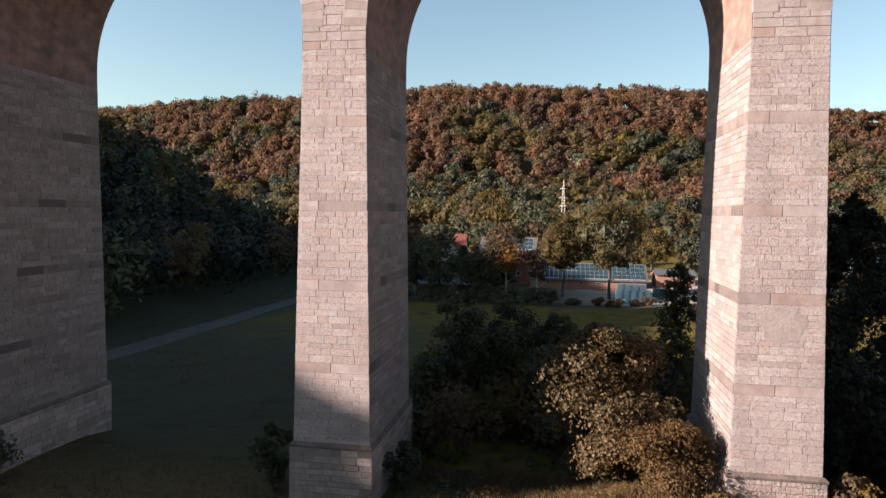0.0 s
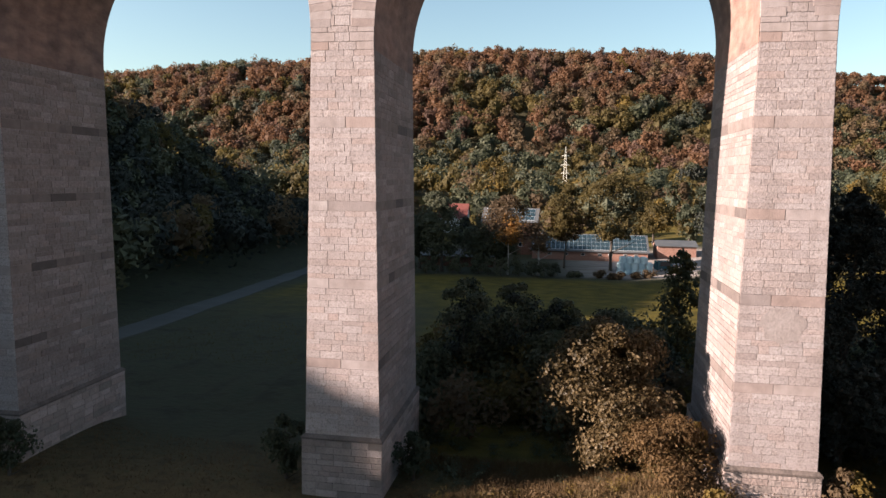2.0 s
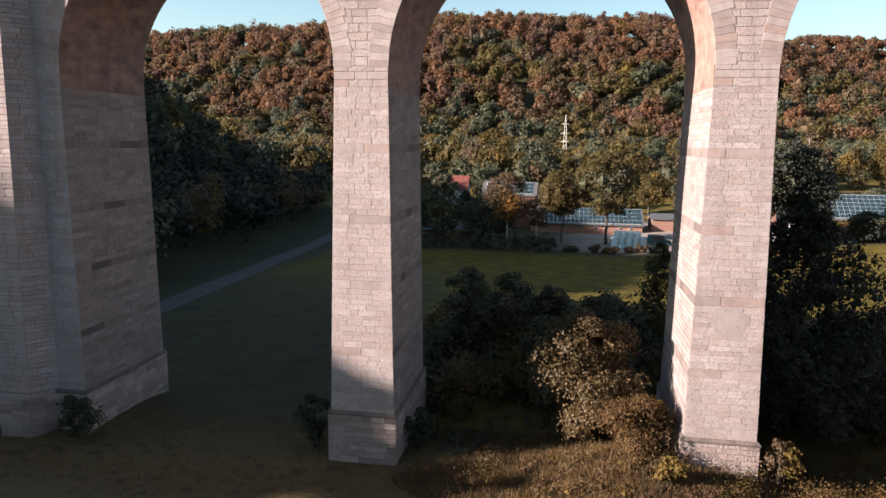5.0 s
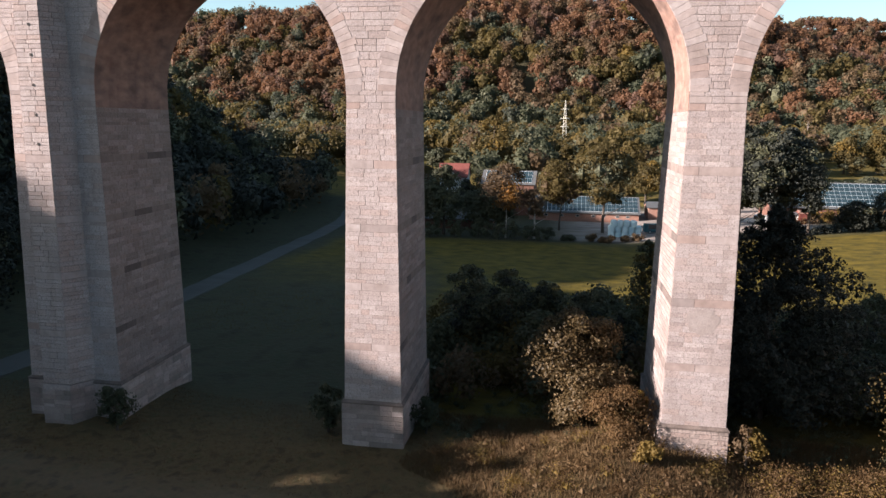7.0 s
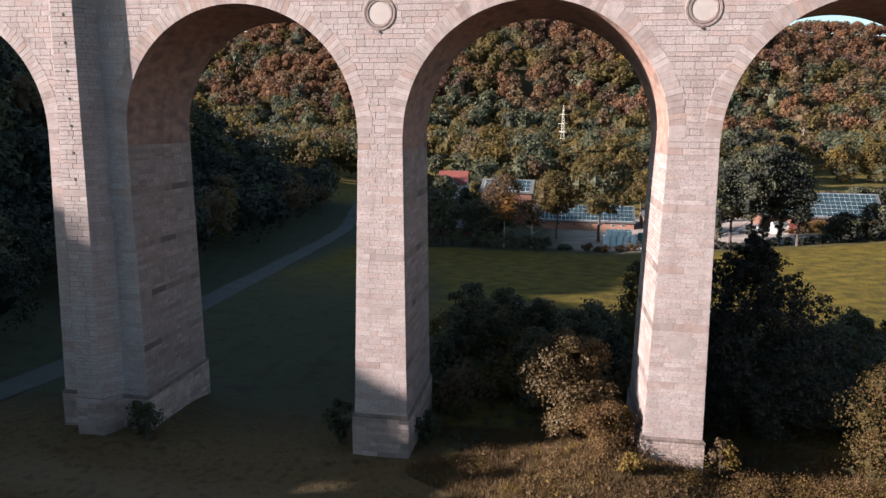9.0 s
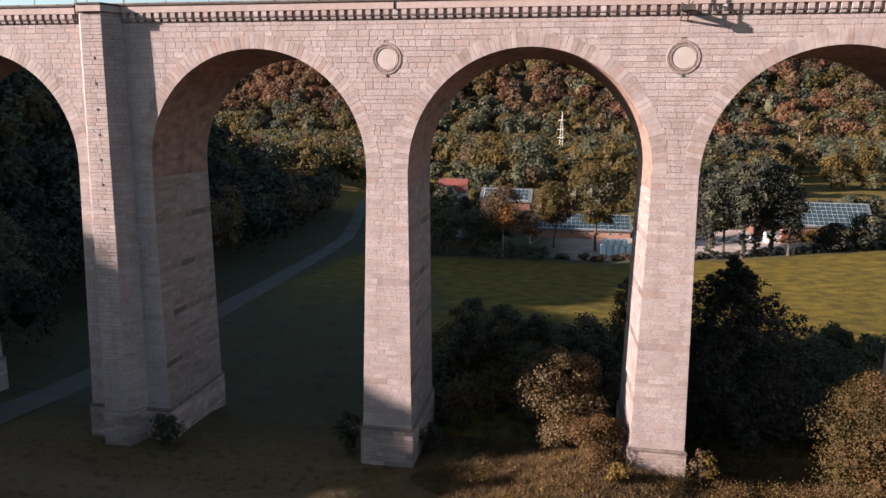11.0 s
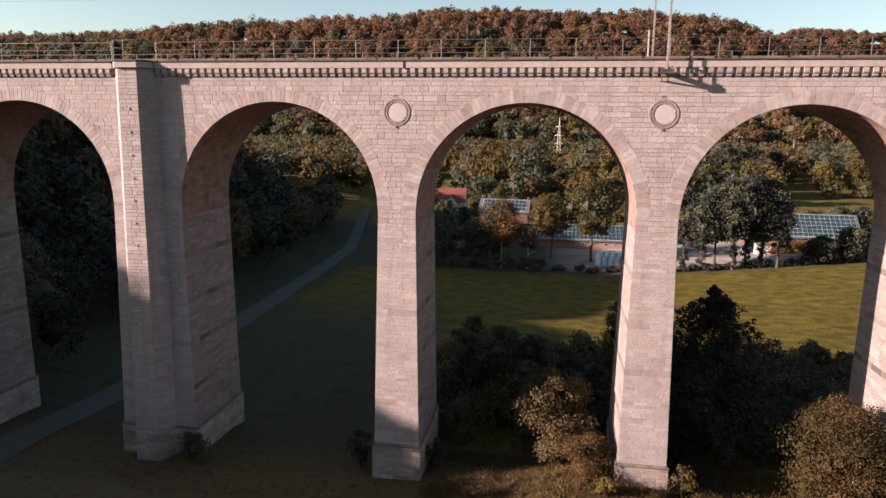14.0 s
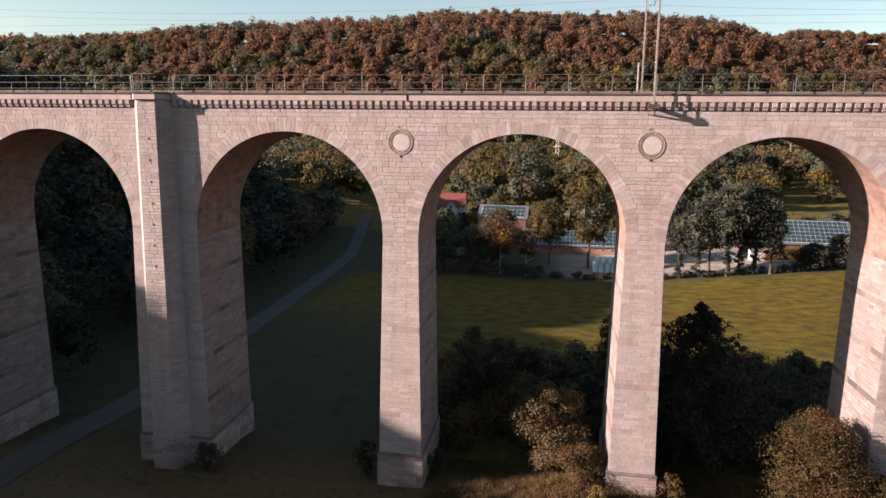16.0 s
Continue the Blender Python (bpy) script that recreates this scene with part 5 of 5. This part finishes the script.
for i, (x, y, h, w, m, e) in enumerate(((-14, 225, 24, 18, m_olive, m_yellow), (2, 235, 13, 16, m_green, m_olive), (-38, 235, 9, 10, m_dark, m_green), (14, 215, 14, 12, m_olive, m_green),
                                        (24, 205, 15, 13, m_olive, m_yellow), (36, 210, 17, 13, m_olive, m_yellow), (48, 200, 17, 12, m_olive, m_brown), (60, 215, 15, 13, m_green, m_olive),
                                        (78, 230, 15, 13, m_olive, m_brown), (92, 240, 13, 12, m_green, m_olive), (117, 245, 15, 14, m_olive, m_yellow), (129, 246, 18, 15, m_olive, m_yellow), (142, 244, 16, 15, m_olive, m_yellow),
                                        (150, 240, 16, 14, m_olive, m_yellow), (30, 170, 13, 10, m_olive, m_green), (44, 160, 12, 10, m_green, m_olive), (-30, 175, 10, 9, m_brown, m_olive))):
    tree("tree", "broad olive and yellowing tree in the valley behind the farm", x, y, h, w, m, 3000, 0.8, 60 + i, bare=0.06, count=40, fat=(0.26, 0.46), extra=e)

for i, (x, y, h, w, m, e) in enumerate(((-3.5, 126, 9, 8, m_brown, m_olive), (-9.5, 126, 9, 9, m_dark, m_green), (-19, 112, 12, 9, m_green, m_dark), (-1.5, 117, 8, 7, m_dark, m_green))):
    tree("tree", "brownish autumn tree among the farm buildings", x, y, h, w, m, 3000, 0.5, 300 + i, bare=0.15, count=18, extra=e)
hr = np.random.default_rng(41)
for i in range(22):
    x = -27 + i * 2.6 + hr.uniform(-0.8, 0.8)
    tree("bush", "low scrubby bush along the meadow's edge", x, 104.5 + hr.uniform(-1.2, 1.6) + 0.05 * max(0, x), hr.uniform(1.4, 2.8) * (1 if x < 12 else 0.55) + (1.3 if x < 12 else 0), hr.uniform(2.6, 4.0) + (1.2 if x < 12 else 0), m_dark if x < 14 else m_brown, 700, 0.3, 330 + i,
         bare=0.0, count=6, category="bush", core=0.5)

for i, (x, y, h, w, m, e) in enumerate(((-12, 172, 10, 10, m_dark, m_olive), (-6, 178, 12, 11, m_olive, m_dark), (5, 168, 10, 10, m_dark, m_olive), (-15.2, 152, 9.5, 7.5, m_dark, m_shade_toned), (12, 176, 11, 11, m_olive, m_dark),
                                        (-36, 186, 11, 10, m_brown, m_olive), (22, 180, 11, 11, m_dark, m_olive))):
    tree("tree", "dark green tree filling the gap between the farm buildings", x, y, h, w, m, 2600, 0.6, 340 + i, bare=0.04, count=26, fat=(0.28, 0.48), extra=e)
# Added row of near-black bushes stands in for the shade strip below the yard.
for i in range(22):
    x = 37 + i * 2.7 + hr.uniform(-0.6, 0.6)
    tree("bush", "low near-black bush drawing the shade strip between yard and meadow", x, 103.6 + 0.16 * (x - 30) + hr.uniform(-0.4, 0.4), hr.uniform(1.1, 1.7), hr.uniform(3.2, 4.2), m_shade_toned, 700, 0.26, 400 + i, bare=0.0, count=8,
         category="bush", core=0.6)

for i, (x, y, h, w) in enumerate(((44, 105.8, 7.0, 2.6), (50.5, 105.8, 6.0, 2.2), (53.5, 107.8, 8.0, 3.0), (57.0, 108.8, 6.5, 2.4), (41.0, 109.8, 5.0, 3.0))):
    tree("bush", "dark scrub growing up a trunk in the yard row", x, y, h, w, m_shade_toned, 900, 0.34, 430 + i, bare=0.0, count=14, category="bush", core=0.5, extra=m_dark)
for i, (dx, dy, h, w) in enumerate(((-1.5, 2.0, 3.2, 4.0), (1.6, 1.0, 2.8, 4.2), (4.6, 1.4, 3.4, 4.4), (7.6, 2.0, 2.6, 3.6))):
    tree("bush", "dry yellow and rusty scrub beside the yard", 68.9 + dx, 124.5 + dy, h, w, m_yellow, 900, 0.3, 440 + i, bare=0.0, count=12, category="bush", core=0.4, extra=m_rust_bush)
tree("bush", "tall tan shrub with dry twigs behind the white car", 48.6, 145.2, 6.0, 5.0, m_tan, 1600, 0.3, 446, bare=0.0, count=16, category="bush", core=0.3, extra=m_rust_bush)
for i, (x, y, h, w, m) in enumerate(((84, 158, 5.6, 8.0, m_shade_toned), (91, 159, 6.4, 8.5, m_dark), (98, 160, 6.0, 8.5, m_shade_toned), (105, 161, 6.4, 8.0, m_dark), (77, 157, 6.6, 6.0, m_dark), (118, 240, 7.0, 12.0, m_olive), (130, 241, 7.0, 12.0, m_olive), (142, 241, 7.0, 12.0, m_brown))):
    tree("bush", "dense scrub at the edge of the fields behind the barn", x, y, h, w, m, 1800, 0.45, 450 + i, bare=0.0, count=18, category="bush", core=0.5, extra=m_dark)
# Added near-black trees draw the shaded stretch of wood behind the yard row.
for i, (x, y, h, w) in enumerate(((62, 262, 20, 15), (73, 266, 22, 16), (84, 262, 21, 15), (95, 268, 20, 15), (106, 275, 17, 14))):
    tree("tree", "near-black tree standing in for shade at the wooded hill's foot", x, y, h, w, m_shade_toned, 3000, 0.8, 460 + i, bare=0.04, count=40, fat=(0.26, 0.46), extra=m_dark)

tree("tree", "tall birch with a bare white trunk in the valley wood", 159.8, 420, 21, 7, m_brown, 500, 0.9, 370, bare=0.72, count=8, bark=m_plaster, core=0.3, stem=0.28)

# ---- plants round the bridge ----
tree("tree", "leafy autumn shrub tree with pale glossy leaves by the pier", 12.4, 4.2, 8.6, 10.2, m_maple, 32000, 0.19, 80, bare=0.0, count=84, core=0.25, fat=(0.17, 0.3))
tree("bush", "dense russet and green bush at the pier's foot", 14.6, 0.6, 3.1, 5.4, m_rust_bush, 14000, 0.12, 81, bare=0.0, count=34, core=0.3, fat=(0.36, 0.54), category="bush", extra=m_bush)
tree("bush", "small yellow-leaved bush against the pier", 16.2, 1.6, 3.2, 1.4, m_yellow, 900, 0.2, 82, bare=0.2, count=7, category="bush")
tree("bush", "low yellow shrub under the russet bush", 16.0, -2.6, 1.5, 2.0, m_yellow, 900, 0.18, 83, bare=0.02, count=8, category="bush")
tree("bush", "loose yellow shrub with bare twigs beside the pier", 21.9, 0.0, 2.9, 2.2, m_yellow, 1100, 0.18, 84, bare=0.1, count=9, category="bush", core=0.25, extra=m_brown)
tree("bush", "tall olive and brown bush before the pier", 32.3, 0.0, 9.4, 9.0, m_bush, 28000, 0.15, 85, bare=0.0, count=60, category="bush", core=0.3, fat=(0.34, 0.52), extra=m_rust_bush)
tree("bush", "second olive bush beside the tall one", 36.8, -2.2, 5.5, 5.0, m_bush, 7000, 0.17, 86, bare=0.03, count=18, category="bush", extra=m_olive)
cone_tree("tree", "dark broad pointed tree between meadow and bridge", 25.3, 10.2, 15.0, 13.5, m_shade_toned, 42000, 0.19, 87)
tree("bush", "dark leafy bush by the pier's plinth", -3.4, 1.4, 3.6, 2.6, m_green, 1700, 0.2, 88, bare=0.02, count=10, category="bush", core=0.4)
tree("bush", "dark low bush by the pier's plinth", 2.9, 2.2, 2.6, 2.4, m_green, 1300, 0.2, 89, bare=0.02, count=9, category="bush", core=0.4)
tree("bush", "dark bush at the broad pier's foot", -16.6, -1.4, 3.2, 2.8, m_green, 1500, 0.2, 90, bare=0.02, count=9, category="bush", core=0.4)
for i, (x, y, h, w) in enumerate(((3.2, 18.4, 9.6, 6.2), (6.8, 19.4, 9.4, 6.0), (9.8, 21.0, 8.0, 5.5), (13.4, 18.5, 7.6, 5.5), (15.8, 15.5, 6.6, 5.0))):
    tree("tree", "dark young tree standing out of the thicket behind the bridge", x, y, h, w, m_dark, 4200, 0.24, 180 + i, bare=0.1, count=34, fat=(0.24, 0.42), core=0.35, extra=m_shade_toned, stem=0.09)
tree("tree", "slim green tree with leaves catching the sun beside the pier", 18.4, 22.0, 12.2, 4.4, m_green, 4200, 0.24, 186, bare=0.12, count=34, fat=(0.28, 0.48), core=0.35, extra=m_olive, stem=0.11)
rh = np.random.default_rng(17)
for i in range(15):
    x, y = rh.uniform(1, 17), rh.uniform(10, 33)
    tree("bush", "dark shaded bush in the thicket behind the bridge", x, y, rh.uniform(4.5, 7.0), rh.uniform(4.5, 7.0), m_green if i % 3 else m_dark, 1600, 0.3, 100 + i, bare=0.02, count=12, category="bush")
for i in range(17):
    x, y = rh.uniform(21, 58), rh.uniform(9, 33)
    tree("bush", "dark shaded bush in the thicket behind the bridge", x, y, rh.uniform(4.0, 6.2), rh.uniform(4.5, 7.0), m_green if i % 3 else m_dark, 1600, 0.3, 130 + i, bare=0.02, count=12, category="bush")

scrub = [(x, y, rh.uniform(2.6, 5.0) * (0.75 if y < 14 else 1), rh.uniform(4, 6.5), int(rh.choice([3, 5, 3, 2, 1]))) for x, y in scatter(-1, 60, 10, 33, 3.1, lambda x, y: abs(x - 9) < 9 or x > 21)]
woodland("thicket", "dark tangled thicket in the bridge's shade", scrub, MIX, 55, 9, 0.42, 140, jitter=0.8, low=0.0, core=0.6, category="thicket")


def tufts(name, label, count, area, blade, material, seed, keep=lambda x, y: True):
    """Grass nobody could count: blades leaning out of small tufts."""
    r = np.random.default_rng(seed)
    x, y = r.uniform(area[0], area[1], count), r.uniform(area[2], area[3], count)
    ok = np.array([keep(a, b) for a, b in zip(x, y)])
    x, y = x[ok], y[ok]
    n = len(x)
    base = np.stack([x, y, height(x, y) - 0.03], 1)
    h = blade * r.uniform(0.45, 1.3, n)
    w = 0.012 + 0.012 * r.uniform(size=n)
    a = r.uniform(0, 2 * math.pi, n)
    side = np.stack([np.cos(a), np.sin(a), np.zeros(n)], 1) * w[:, None]
    tip = base + np.stack([r.normal(size=n) * 0.28 * h, r.normal(size=n) * 0.28 * h, h], 1)
    v = np.stack([base - side, base + side, tip], 1).reshape(-1, 3)
    me = fast_mesh(name, v, [np.arange(n * 3).reshape(-1, 3)], [material])
    return tagged(new(name, me), label, "grass", kind="stuff")


tufts("dry_grass", "tall dry autumn grass on the slope before the bridge", 190000, (1, 44, -16, 6), 0.4, m_dry, 200,
      lambda x, y: x > 4 + 2 * math.sin(y * 0.9) and not any(abs(x - p) < q + 0.6 and -0.5 < y < 8.5 for p, q in PIERS))
tufts("short_grass", "short trodden dry grass beside the earth track", 45000, (-34, 7, -14, 6), 0.14, m_dry, 203,
      lambda x, y: abs(y + 8.5 + 0.08 * x) > 1.6 and not any(abs(x - p) < q + 0.6 and -0.5 < y < 8.5 for p, q in PIERS))
tufts("meadow_grass", "dull green grass along the edge of the thicket", 15000, (-30, 70, 24, 44), 0.28, m_olive, 201)


def undergrowth(name, label, count, area, mats, seed, keep, size=1.0, leaf=0.08):
    """Low scrub nobody could count: small leafy clumps close to the ground."""
    r = np.random.default_rng(seed)
    rows, tone = [], []
    while len(rows) < count:
        x, y = r.uniform(area[0], area[1]), r.uniform(area[2], area[3])
        if keep(x, y):
            q = size * r.uniform(0.25, 0.75)
            rows.append((x, y, ground_at(x, y) + q * 0.35, q * 1.2, q * 1.2, q * r.uniform(0.6, 1.3)))
            tone.append(int(r.integers(len(mats))))
    tone = np.array(tone)
    v, tri, quad, t_l, q_l = crown_arrays(rows, 130 if size < 1.5 else 60, leaf, r, core=0.25, jitter=0.8, inner=0.3)
    return tagged(new(name, fast_mesh(name, v, [tri, quad], mats, np.concatenate([tone[t_l], tone[q_l]]))), label, "undergrowth", kind="stuff")


undergrowth("undergrowth", "brown and yellow autumn scrub before the piers", 420, (3, 42, -6.5, 1.5), [m_rust_bush, m_bush, m_dry, m_dry, m_rust_bush, m_dry, m_yellow], 401,
            lambda x, y: y < 0.6 and y > -5.5 + 0.9 * math.sin(x * 0.7) and (x > 8 or y > -3) and noise.noise((x * 0.4, y * 0.4, 5)) > -0.2)
undergrowth("undergrowth", "waist-high brown and yellow brambles between the pier and the tall bush", 150, (22.4, 33, -3.4, 0.6), [m_rust_bush, m_bush, m_dry, m_rust_bush, m_yellow], 404,
            lambda x, y: noise.noise((x * 0.5, y * 0.5, 9)) > -0.25, 1.45, 0.1)
undergrowth("undergrowth", "dark weeds in the shade under the arches", 260, (1, 40, 1, 16), [m_dark, m_green], 402,
            lambda x, y: not any(abs(x - p) < q + 0.7 and y < 8.6 for p, q in PIERS))
undergrowth("dry_weeds", "tall dry yellow and tan weeds before the solar barn", 130, (63, 92, 124, 135), [m_tan, m_yellow, m_orange, m_tan], 403, lambda x, y: True, 2.2, 0.35)



# ---- single stones of the two nearest piers ----
for pier, jobs in SINGLE_JOBS:
    for u0, u1, a, b, y, dressed in jobs:
        single_stone(pier, u0, u1, a, b, y, dressed)
